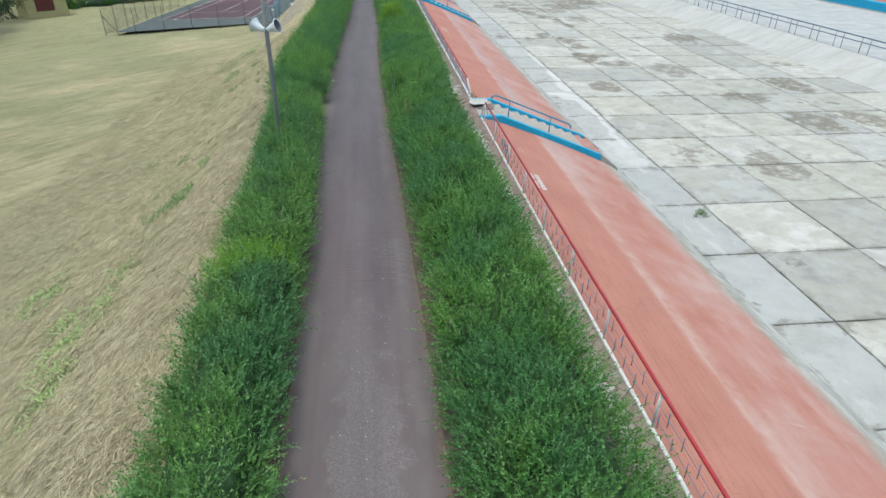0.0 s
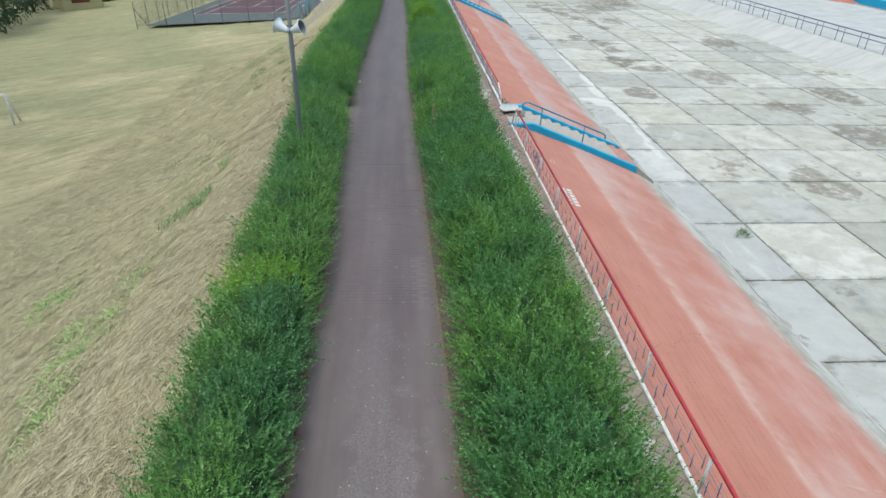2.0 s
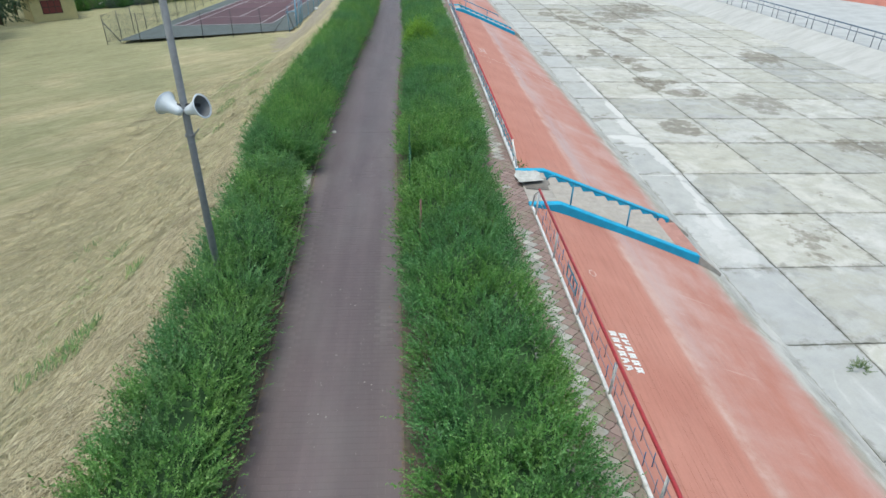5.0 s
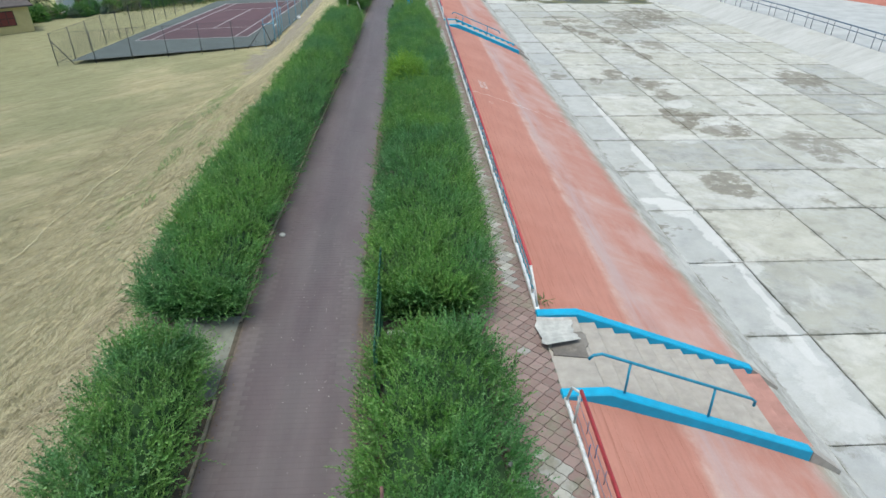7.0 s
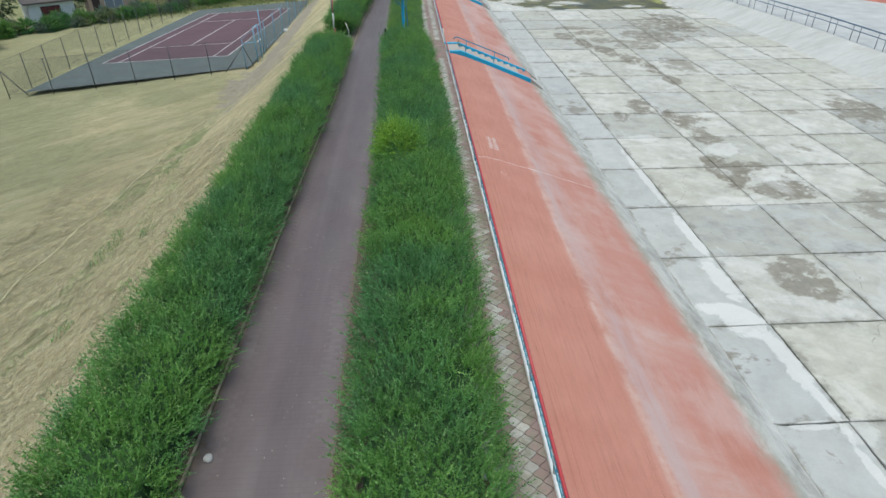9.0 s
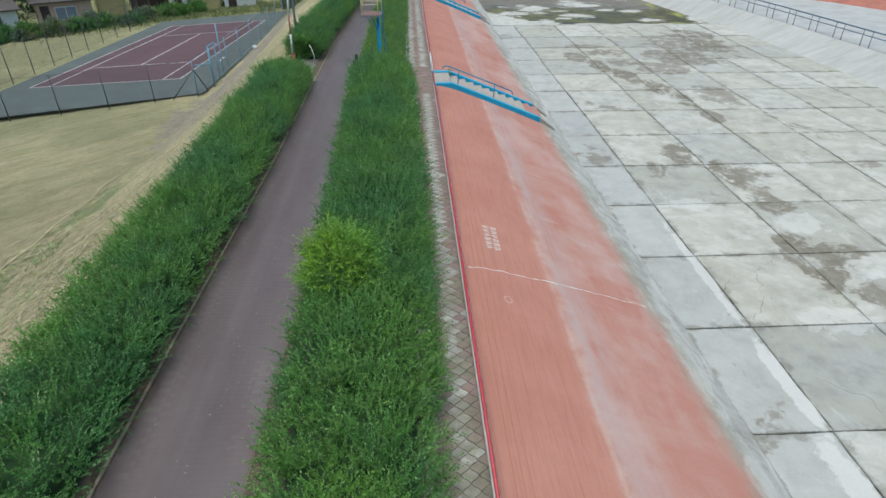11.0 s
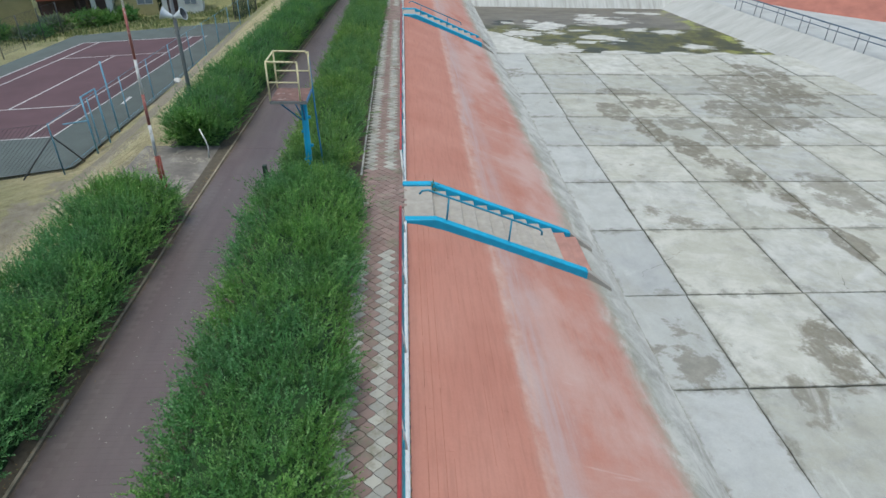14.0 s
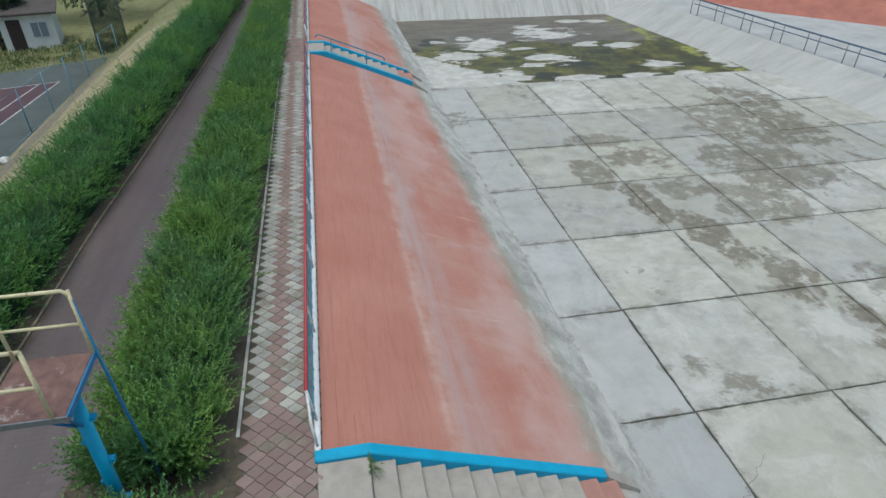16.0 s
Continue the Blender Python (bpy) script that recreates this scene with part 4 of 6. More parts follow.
# ---- stairs down the bank ----
def stair(y0, y1):
    st = thing("pool_stair", (KERB_X, y0, 0), "sandy concrete stair with bright blue side walls down the red bank", "stair", "stairs down the red bank")
    w = y1 - y0
    run, n, drop = 4.1, 11, 1.76
    x_top = 0.72
    wall = 0.2
    xe, ze = 4.66, -1.48
    # landing and steps
    box_part("landing", (-0.02, wall, -0.5), (x_top, w - wall, 0.03), M_STEP, st, bevel=0.015)
    tread, rise = run / n, drop / (n + 1)
    for k in range(n):
        x = x_top + k * tread
        z = 0.03 - rise * (k + 1)
        box_part("step", (x + 0.002, wall, z - 0.6), (x + tread, w - wall, z), M_STEP if k < 9 else M_BANKPLAIN, st, bevel=0.015)
    # side walls with a flat head, then falling with the steps
    for ya, yb in ((0.0, wall), (w - wall, w)):
        bm = bmesh.new()
        prof = [(-0.05, -0.3), (-0.05, 0.09), (0.75, 0.09), (xe, ze), (xe, -2.62), (0.75, -0.62)]
        lo = [bm.verts.new((x, ya, z)) for x, z in prof]
        hi = [bm.verts.new((x, yb, z)) for x, z in prof]
        bm.faces.new(lo)
        bm.faces.new(hi[::-1])
        for i in range(len(prof)):
            j = (i + 1) % len(prof)
            bm.faces.new((lo[i], hi[i], hi[j], lo[j]))
        bmesh.ops.recalc_face_normals(bm, faces=bm.faces)
        bmesh.ops.bevel(bm, geom=bm.edges[:], offset=0.02, segments=1, affect="EDGES")
        wall_ob = part("side_wall", bm, M_BLUE, st, "bright blue painted side wall")
        bm = bmesh.new()
        prof = [(xe, -2.62), (xe, ze - 0.005), (xe + 0.7, -2.02), (xe + 0.75, -2.62)]
        lo = [bm.verts.new((x, ya, z)) for x, z in prof]
        hi = [bm.verts.new((x, yb, z)) for x, z in prof]
        bm.faces.new(lo)
        bm.faces.new(hi[::-1])
        for i in range(4):
            j = (i + 1) % 4
            bm.faces.new((lo[i], hi[i], hi[j], lo[j]))
        bmesh.ops.recalc_face_normals(bm, faces=bm.faces)
        part("wall_toe", bm, M_STEP, st, "bare concrete toe of the side wall")
    # handrail on the nearer wall
    rail_z = 0.95
    y = wall * 0.5 + 0.12
    pts = [(0.35, y, 0.66), (0.42, y, 0.74), (0.55, y, 0.76), (3.3, y, -0.33), (3.38, y, -0.4), (3.38, y, -0.5)]
    rail = tube_part("handrail", pts, 0.026, M_RAILBLUE, st, "blue painted tube handrail")
    for x in (1.05, 2.6):
        zt = 0.76 - (x - 0.55) * 1.09 / 2.75
        zb = 0.17 - (x - 0.75) * 0.398 + 0.02
        tube_part("baluster", [(x, y, zt), (x - 0.05, y - 0.12, zb - 0.05)], 0.022, M_RAILBLUE, rail)
    return st


M_BANKPLAIN = plain("worn_red_step", (0.42, 0.22, 0.18), 0.85, vary=0.3, scale=3)
for a, b in STAIRS:
    stair(a, b)


# ---- kerb and railing at the head of the bank ----
def rail_run(y0, y1, lean=0.02, wire=M_LILAC, thick=0.006, half=0.03, paint=M_WHITE):
    """Posts, a red top tube and thin slanting bars from y0 to y1; lean: how far the top stands out of plumb."""
    r = thing("bank_railing", (KERB_X, y0, 0), "low metal railing with red top tube on a white kerb", "railing", "railings at the head of the bank")
    ln = y1 - y0
    h = 0.74
    box_part("white_kerb", (-half, 0, -0.1), (half, ln, 0.09), paint, r, "chalky white painted kerb", 0.018)
    tube_part("top_rail", [(lean, 0.55, h), (lean, ln - 0.55, h)], 0.03, M_RED, r, "red painted top tube")
    for e, s in ((0.06, 1), (ln - 0.06, -1)):
        tube_part("end_brace", [(0.0, e, 0.08), (lean * 0.6, e + s * 0.12, 0.45), (lean, e + s * 0.55, h)], 0.022, M_WHITE, r, "white end brace")
    n = max(2, round((ln - 1.1) / 2.0))
    for k in range(n + 1):
        y = 0.55 + (ln - 1.1) * k / n
        tube_part("post", [(0.0, y, 0.05), (lean, y, h)], 0.024, M_WHITE, r, "white painted post")
    # two thin wires with short bars hooked over them, staggered like bricks
    for tier, z in enumerate((0.29, 0.52)):
        tube_part("wire", [(lean * z / h, 0.4, z), (lean * z / h, ln - 0.4, z)], thick, wire, r, n=6)
        m = int((ln - 1.3) / 0.42)
        for k in range(m):
            y = 0.7 + k * 0.42 + 0.21 * tier
            tube_part("bar", [(lean * (z - 0.12) / h, y, z - 0.12), (lean * (z + 0.12) / h, y + 0.015, z + 0.12)], 0.0075, M_LILAC if (k + tier) % 4 else M_BLUEDK, r, n=5)
    return r


edges = [Y0] + [v for ab in STAIRS for v in ab] + [96.0]
for a, b in zip(edges[::2], edges[1::2]):
    if a < 20:
        rail_run(a, b)
    else:
        rail_run(a, b, -0.09, M_TEAL, 0.015, 0.045, M_KERBWHITE)


# ---- hedges ----
def shoots(count, sample, size, seed, lean=0.3, leaves=11, fine=1.0, bunch=1):
    """Vertices and faces of many upright leafy shoots; sample() gives a foot and an outward direction."""
    rs = np.random.RandomState(seed)
    foot, out = sample(count, rs)
    up = out + rs.normal(0, lean, out.shape)
    up /= np.linalg.norm(up, axis=1, keepdims=True)
    ln = size * rs.uniform(0.6, 1.35, (count, 1))
    side = np.cross(up, rs.normal(0, 1, up.shape))
    side /= np.linalg.norm(side, axis=1, keepdims=True)
    fwd = np.cross(up, side)
    allv, tones = [], []
    sprig = 0.5 * rs.uniform(0, 1, (count, 1)) + 0.5 * np.repeat(rs.uniform(0, 1, (count // bunch + 1, 1)), bunch, axis=0)[:count]
    for k in range(leaves):
        f = (k + 0.6) / leaves
        ang = 2.4 * k + rs.uniform(0, 1, (count, 1))
        d = side * np.cos(ang) + fwd * np.sin(ang)
        p = foot + up * ln * f
        tip = d * 0.55 + up * (0.7 + 0.6 * f) + rs.normal(0, 0.15, up.shape)
        tip /= np.linalg.norm(tip, axis=1, keepdims=True)
        wide = np.cross(tip, up)
        wide /= np.linalg.norm(wide, axis=1, keepdims=True) + 1e-9
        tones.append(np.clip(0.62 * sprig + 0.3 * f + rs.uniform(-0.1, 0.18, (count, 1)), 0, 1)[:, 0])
        L = 0.053 * fine * (1.15 - 0.5 * f) * rs.uniform(0.75, 1.3, (count, 1)) * (size / 0.3) ** 0.5
        W = L * 0.4
        allv.append(np.stack([p, p + tip * L * 0.5 + wide * W, p + tip * L - wide * W * 0.35], 1))
    return np.concatenate(allv, 0).reshape(-1, 3), np.concatenate(tones)


def quads_ob(name, v, material, parent=None, label="", c=4, tone=None):
    """Loose faces of c corners each from a run of points; tone: a shade for each face."""
    n = len(v) // c
    me = bpy.data.meshes.new(name)
    me.vertices.add(c * n)
    me.vertices.foreach_set("co", v.astype(np.float32).ravel())
    me.loops.add(c * n)
    me.loops.foreach_set("vertex_index", np.arange(c * n, dtype=np.int32))
    me.polygons.add(n)
    me.polygons.foreach_set("loop_start", np.arange(0, c * n, c, dtype=np.int32))
    me.polygons.foreach_set("loop_total", np.full(n, c, dtype=np.int32))
    me.update(calc_edges=True)
    me.materials.append(material)
    if tone is not None:
        me.attributes.new("tone", "FLOAT", "FACE").data.foreach_set("value", tone.astype(np.float32))
    ob = new(name, me)
    if parent:
        ob.parent = parent
    return tagged(ob, label)


def hedge(y0, y1, xl, xr, height, seed, label, dens=205, bunch=5, fine=0.95, leaf_mat=None):
    """A hedge between the lines xl(y) and xr(y): an uneven inner shell coloured dark as shade and bunches of leafy
    shoots over it, rounded at its ends.
    """
    mid = (y0 + y1) / 2
    off = np.array([(xl(mid) + xr(mid)) / 2, mid, 0.0])
    h = thing("hedge", tuple(off), label, "hedge", "hedges along the footpath")
    half = (xr(mid) - xl(mid)) / 2

    def taper(y):
        d = min(max(min(y - y0, y1 - y), 0.0) / 0.9, 1.0)
        return math.sqrt(max(1 - (1 - d) ** 2, 0.0))

    def section(y, a, grow):
        """A point of the rounded section at angle a, with its outward direction; grow: 1 at the leaves, less inside."""
        e = taper(y)
        c, s = math.cos(a), math.sin(a)
        lump = 1 + 0.09 * noise.noise((y * 0.6, a, seed)) + 0.15 * noise.noise((y * 1.6, a * 1.5, seed + 4.0))
        w = half * (0.6 + 0.4 * e) * (1 + 0.07 * noise.noise((y * 1.1, 0 if c < 0 else 5, seed))) * grow
        z = height * (0.8 + 0.2 * e) * lump * grow
        x = (xl(y) + xr(y)) / 2 + w * math.copysign(abs(c) ** 0.62, c) * (0.92 + 0.08 * min(1.0, 1.6 * s))
        end = (1 - e) * (-1 if y < mid else 1)
        return Vector((x, y, z * abs(s) ** 0.5)), Vector((c * 0.8, 1.1 * end, 0.35 + 0.75 * s)).normalized()

    # inner shell: its dark green paints the shade seen between the shoots
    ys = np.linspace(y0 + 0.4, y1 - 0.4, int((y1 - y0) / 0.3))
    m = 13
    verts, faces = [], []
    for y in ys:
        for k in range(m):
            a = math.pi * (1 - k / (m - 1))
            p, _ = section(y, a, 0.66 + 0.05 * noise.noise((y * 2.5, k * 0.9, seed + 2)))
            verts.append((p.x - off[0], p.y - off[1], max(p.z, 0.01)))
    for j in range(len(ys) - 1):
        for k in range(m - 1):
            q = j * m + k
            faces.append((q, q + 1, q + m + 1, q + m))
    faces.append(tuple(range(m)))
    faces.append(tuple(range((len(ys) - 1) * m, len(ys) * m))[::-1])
    mesh_ob("inside", verts, faces, M_HEDGESHADE, h, "plain dark inner shell of the hedge, coloured as shade", smooth=True)

    # bunches of shoots
    rb_ = random.Random(seed)
    area = (y1 - y0) * (2 * half + 1.5 * height)
    feet, outs, tall = [], [], []
    for _ in range(int(area * dens / bunch)):
        y = rb_.uniform(y0, y1)
        face = rb_.random() < 3.8 / (y1 - y0)
        if face:
            y = (y0 + rb_.random() * 0.25) if rb_.random() < 0.5 else (y1 - rb_.random() * 0.25)
        if rb_.random() < 0.5 * height / (half + 0.5 * height):
            a = rb_.uniform(0.03, 0.6)
            a = a if rb_.random() < 0.5 else math.pi - a
        else:
            u = rb_.uniform(-0.94, 0.94)
            a = math.acos(math.copysign(abs(u) ** (1 / 0.62), u))
        p, o = section(y, a, rb_.uniform(0.15, 0.88) if face else rb_.uniform(0.68, 0.86))
        e_ = taper(y)
        if face:
            p.y += (1 if y < mid else -1) * 0.4 * max(0.0, 1 - p.z / height)
        g = rb_.uniform(0.7, 1.25) + (0.45 if rb_.random() < 0.1 else 0.0)
        for _ in range(bunch):
            f = p + Vector((rb_.gauss(0, 0.085), rb_.gauss(0, 0.085), rb_.gauss(0, 0.05)))
            spread = Vector((f.x - p.x, f.y - p.y, 0)) * 1.8
            feet.append((f.x - off[0], f.y - off[1], max(f.z, 0.04)))
            outs.append(tuple((o + spread + Vector((0, 0, 0.35 * e_))).normalized()))
            tall.append(g)
    feet, outs, tall = np.array(feet), np.array(outs), np.array(tall)[:, None]
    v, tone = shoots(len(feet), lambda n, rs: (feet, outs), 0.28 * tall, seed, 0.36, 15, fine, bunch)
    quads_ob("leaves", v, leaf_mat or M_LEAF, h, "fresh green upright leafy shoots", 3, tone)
    # bare stems at the foot
    bm = bmesh.new()
    for _ in range(int((y1 - y0) * 1.2)):
        y = rb_.uniform(y0 + 0.5, y1 - 0.5)
        x = xl(y) + 0.45 if rb_.random() < 0.5 else xr(y) - 0.45
        tube(bm, [(x - off[0], y - off[1], 0), (x + rb_.uniform(-.1, .1) - off[0], y + rb_.uniform(-.1, .1) - off[1], 0.5)], 0.012, 4)
    tagged(part("undergrowth", bm, M_TWIG, h, "thin bare stems at the foot"), kind="stuff")
    return h


H1 = 1.12
hedge(1, 24.1, out_l, out_r, H1 + 0.13, 1, "leafy green clipped hedge beside the hay field", leaf_mat=M_FRESHLEAF)
hedge(25.3, 55.5, out_l, out_r, H1, 2, "leafy green clipped hedge running beside the footpath", leaf_mat=M_DEEPLEAF)
hedge(59.2, 97, lambda y: out_l(y) + lerp(y, [59, 62, 70], [0.0, 0.08, 0.2]), out_r, 1.4, 3, "tall dense green hedge beside the tennis court", dens=125, fine=1.0)
hedge(1, 24.05, in_l, in_r, H1 + 0.13, 4, "leafy green hedge between footpath and paved strip")
hedge(25.15, 55.9, in_l, in_r, H1 + 0.06, 5, "leafy green hedge along the paved strip", leaf_mat=M_DEEPLEAF)
hedge(56.7, 97, lambda y: in_l(y) - 0.1, lambda y: in_r(y) - 0.02, 1.0, 6, "grassy light green hedge with a pale edging", dens=175, fine=1.1, leaf_mat=M_GRASSLEAF)


# ---- posts, poles ----
def horn(parent, at, turn, tilt):
    m = pose(*at, 0, 0, turn) @ pose(0, 0, 0, 90 + tilt, 0, 0) @ Matrix.Diagonal((0.8, 0.8, 0.66, 1))
    bm = bmesh.new()
    lathe(bm, [(0.0, -0.16), (0.06, -0.15), (0.085, -0.08), (0.1, 0.02), (0.13, 0.12), (0.17, 0.24), (0.21, 0.31), (0.225, 0.33), (0.205, 0.32)], 24, m)
    hn = part("horn", bm, M_HORN, parent, "pale grey horn loudspeaker", smooth=True)
    bm = bmesh.new()
    lathe(bm, [(0.2, 0.315), (0.15, 0.2), (0.1, 0.08), (0.06, 0.05), (0.0, 0.05)], 24, m)
    part("throat", bm, M_HORNIN, hn, "dark horn throat", smooth=True)
    bm = bmesh.new()
    lathe(bm, [(0.2, 0.318), (0.228, 0.318), (0.232, 0.33), (0.224, 0.342), (0.2, 0.335)], 24, m)
    part("rim", bm, M_HORN, hn, "rolled pale rim", smooth=True)


def speaker_pole(x, y, z_horn, height, turns):
    p = thing("loudspeaker_pole", (x, y, 0), "grey steel pole carrying two horn loudspeakers beside the hedge", "loudspeaker pole", "loudspeaker poles")
    tube_part("pole", [(0, 0, -0.3), (0, 0, z_horn), (0, 0, height)], 0.062, M_POLE, p, n=14, r2=0.045)
    tube_part("bracket", [(-0.24, -0.02, z_horn + 0.02), (0.24, -0.02, z_horn + 0.02)], 0.025, M_BLACK, p, "dark bracket arm")
    for dz in (-0.08, -0.45):
        bm = bmesh.new()
        lathe(bm, [(0.055, -0.02), (0.075, -0.02), (0.075, 0.02), (0.055, 0.02)], 14, Matrix.Translation((0, 0, z_horn + dz)))
        part("clamp", bm, M_GALV, p)
    tube_part("hook", [(0.06, 0, z_horn - 0.45), (0.14, 0.03, z_horn - 0.36)], 0.01, M_GALV, p)
    for s, t in zip((-1, 1), turns):
        horn(p, (0.11 * s, -0.05, z_horn - 0.04), t, -20)
    return p


speaker_pole(-3.75, 19.02, 3.82, 8.5, (-118, 72))
speaker_pole(-4.1, 61.5, 3.34, 8.0, (-85, 80))

pole = thing("striped_pole", (-3.55, 56.7, 0), "red and white banded steel pole beside the path", "pole")
for k, (z0, z1, m_) in enumerate(((-0.2, 0.95, M_RUSTRED), (0.95, 1.75, M_WHITE), (1.75, 2.5, M_FADEDRED), (2.5, 3.3, M_WHITE), (3.3, 4.4, M_FADEDRED), (4.4, 5.2, M_WHITE), (5.2, 8.0, M_FADEDRED))):
    tube_part("band", [(0.03 * z0, 0, z0), (0.03 * z1, 0, z1)], 0.041 - 0.003 * k, m_, pole, n=12)
tube_part("strut", [(0.1, 0.0, -0.1), (0.1, 0.0, 0.95)], 0.03, M_RUSTRED, pole, "rusty red steel channel")
for z in (0.2, 0.5, 0.8):
    tube_part("tie", [(0.0, 0.0, z), (0.1, 0.0, z)], 0.012, M_RUSTRED, pole)

stick = thing("bent_pipe", (-2.95, 58.7, 0), "bent white pipe leaning out of the hedge", "pipe")
tube_part("pipe", [(0, 0, -0.05), (0.05, -0.02, 0.35), (0.0, 0.0, 0.55), (-0.12, 0.05, 0.85)], 0.02, M_WHITE, stick)


# ---- lifeguard chair ----
def lifeguard_stand():
    c = thing("lifeguard_stand", (0.3, 56.2, 0), "blue lifeguard stand with rusty platform and cream guard rail", "lifeguard stand")
    tube_part("post", [(0, 0, -0.2), (0, 0, 2.63)], 0.075, M_BLUE, c, "thick blue steel post", n=16)
    for k in range(6):
        z = 0.35 + 0.35 * k
        s = 1 if k % 2 else -1
        box_part("foothold", (0.05 * s - 0.06, -0.02, z), (0.05 * s + 0.06 + 0.02 * s, 0.06, z + 0.05), M_BLUE, c)
    px0, px1, py0, py1, pz = -0.64, 0.14, -0.46, 0.45, 2.66
    box_part("platform", (px0, py0, pz - 0.03), (px1, py1, pz + 0.02), M_RUSTY, c, "rusty worn steel platform", 0.008)
    box_part("platform_edge", (px0 - 0.02, py0 - 0.02, pz - 0.06), (px1 + 0.02, py0 + 0.005, pz + 0.01), M_GALV, c, "pale flaking platform edge")
    box_part("platform_edge", (px1 - 0.005, py0, pz - 0.06), (px1 + 0.02, py1 + 0.02, pz + 0.01), M_BLUEDK, c, "flaking blue platform edge")
    top = pz + 0.86
    corners = [(px0, py0), (px0, py1), (px1, py1), (px1 - 0.12, py0)]
    for x, y in corners:
        tube_part("guard_post", [(x, y, pz), (x, y, top)], 0.021, M_YELLOW, c, "cream painted upright")
    tube_part("guard_rail", [(px1 - 0.12, py0, top), (px0, py0, top), (px0, py1, top), (px1 - 0.06, py1, top), (px1, py1 + 0.0, top - 0.06)], 0.022, M_YELLOW, c, "cream painted top rail")
    mid = pz + 0.42
    for a, b in (((px0, py0), (px1 - 0.12, py0)), ((px0, py1), (px1, py1))):
        tube_part("mid_rail", [(*a, mid), (*b, mid)], 0.018, M_YELLOW, c)
    tube_part("ladder_rail", [(px1, py1, top - 0.06), (px1 + 0.06, py1 + 0.06, 1.6), (px1 + 0.14, py1 + 0.14, 0.0)], 0.02, M_BLUEDK, c, "long blue tube running to the ground")
    for a in ((px0 + 0.1, py0 + 0.15), (px1 - 0.1, py0 + 0.05), (px0 + 0.25, py1 - 0.05)):
        tube_part("brace", [(0, 0, 2.0), (*a, pz - 0.03)], 0.018, M_BLUEDK, c, "blue steel brace")
    return c


lifeguard_stand()


# ---- tennis court ----
CZ = -3.30
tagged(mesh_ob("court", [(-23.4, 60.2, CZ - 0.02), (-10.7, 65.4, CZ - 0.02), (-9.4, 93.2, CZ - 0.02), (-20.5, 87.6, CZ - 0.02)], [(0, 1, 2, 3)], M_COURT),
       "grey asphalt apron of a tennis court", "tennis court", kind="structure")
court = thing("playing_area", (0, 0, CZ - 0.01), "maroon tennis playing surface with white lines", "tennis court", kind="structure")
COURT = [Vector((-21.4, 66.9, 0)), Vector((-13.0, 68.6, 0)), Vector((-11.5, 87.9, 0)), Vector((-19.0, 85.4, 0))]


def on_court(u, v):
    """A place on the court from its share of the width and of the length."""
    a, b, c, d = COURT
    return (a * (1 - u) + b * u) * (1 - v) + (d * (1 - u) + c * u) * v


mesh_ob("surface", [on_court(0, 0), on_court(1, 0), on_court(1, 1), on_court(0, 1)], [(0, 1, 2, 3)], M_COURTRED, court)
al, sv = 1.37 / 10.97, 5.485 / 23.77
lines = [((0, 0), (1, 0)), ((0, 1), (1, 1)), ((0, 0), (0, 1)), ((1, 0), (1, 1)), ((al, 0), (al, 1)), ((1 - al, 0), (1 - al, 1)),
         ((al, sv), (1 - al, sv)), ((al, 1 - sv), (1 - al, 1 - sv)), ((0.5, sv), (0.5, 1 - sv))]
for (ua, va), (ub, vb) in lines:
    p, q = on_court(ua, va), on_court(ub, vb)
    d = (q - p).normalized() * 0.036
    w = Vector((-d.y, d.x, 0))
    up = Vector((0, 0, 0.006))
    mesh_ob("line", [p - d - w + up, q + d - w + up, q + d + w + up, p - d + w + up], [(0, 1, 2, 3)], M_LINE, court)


def fence(pts, post_mat, label, step=2.3, h=2.0, braces=()):
    f = thing("court_fence", (0, 0, CZ), label, "fence", "fences round the tennis court")
    for (xa, ya), (xb, yb) in zip(pts, pts[1:]):
        ln = math.hypot(xb - xa, yb - ya)
        n = max(1, round(ln / step))
        for k in range(n + 1):
            x, y = xa + (xb - xa) * k / n, ya + (yb - ya) * k / n
            tube_part("post", [(x, y, -0.2), (x, y, h)], 0.028, post_mat, f, n=6)
        # wire net: crossed thin strands
        v = []
        d = Vector((xb - xa, yb - ya, 0)) / ln
        m = int(ln / 0.15)
        for k in range(m):
            for s in (1, -1):
                a = k * 0.15
                b = a + s * h
                za, zb = 0.02, h - 0.02
                if b > ln:
                    zb = za + (ln - a) / h * (zb - za)
                    b = ln
                if b < 0:
                    zb = za + a / h * (zb - za)
                    b = 0
                p = Vector((xa, ya, za)) + d * a
                q = Vector((xa, ya, zb)) + d * b
                v += [p, p + Vector((0, 0, 0.012)), q + Vector((0, 0, 0.012)), q]
        quads_ob("net", np.array([tuple(p) for p in v]), M_FENCEPOST, f, "thin wire netting")
        for z in (0.05, h - 0.02):
            tube_part("wire", [(xa, ya, z), (xb, yb, z)], 0.008, post_mat, f, n=4)
    return f


fence([(-23.9, 59.5), (-10.8, 64.9)], M_FENCEPOST, "dark steel posts and wire netting in front of the tennis court")
fence([(-23.9, 59.5), (-21.8, 88.6)], M_FENCEPOST, "dark steel posts and netting beyond the tennis court")
fence([(-10.8, 64.9), (-10.2, 80.0), (-9.4, 92.6)], M_FENCEBLUE, "pale blue steel posts and wire netting beside the hedge", 2.8)
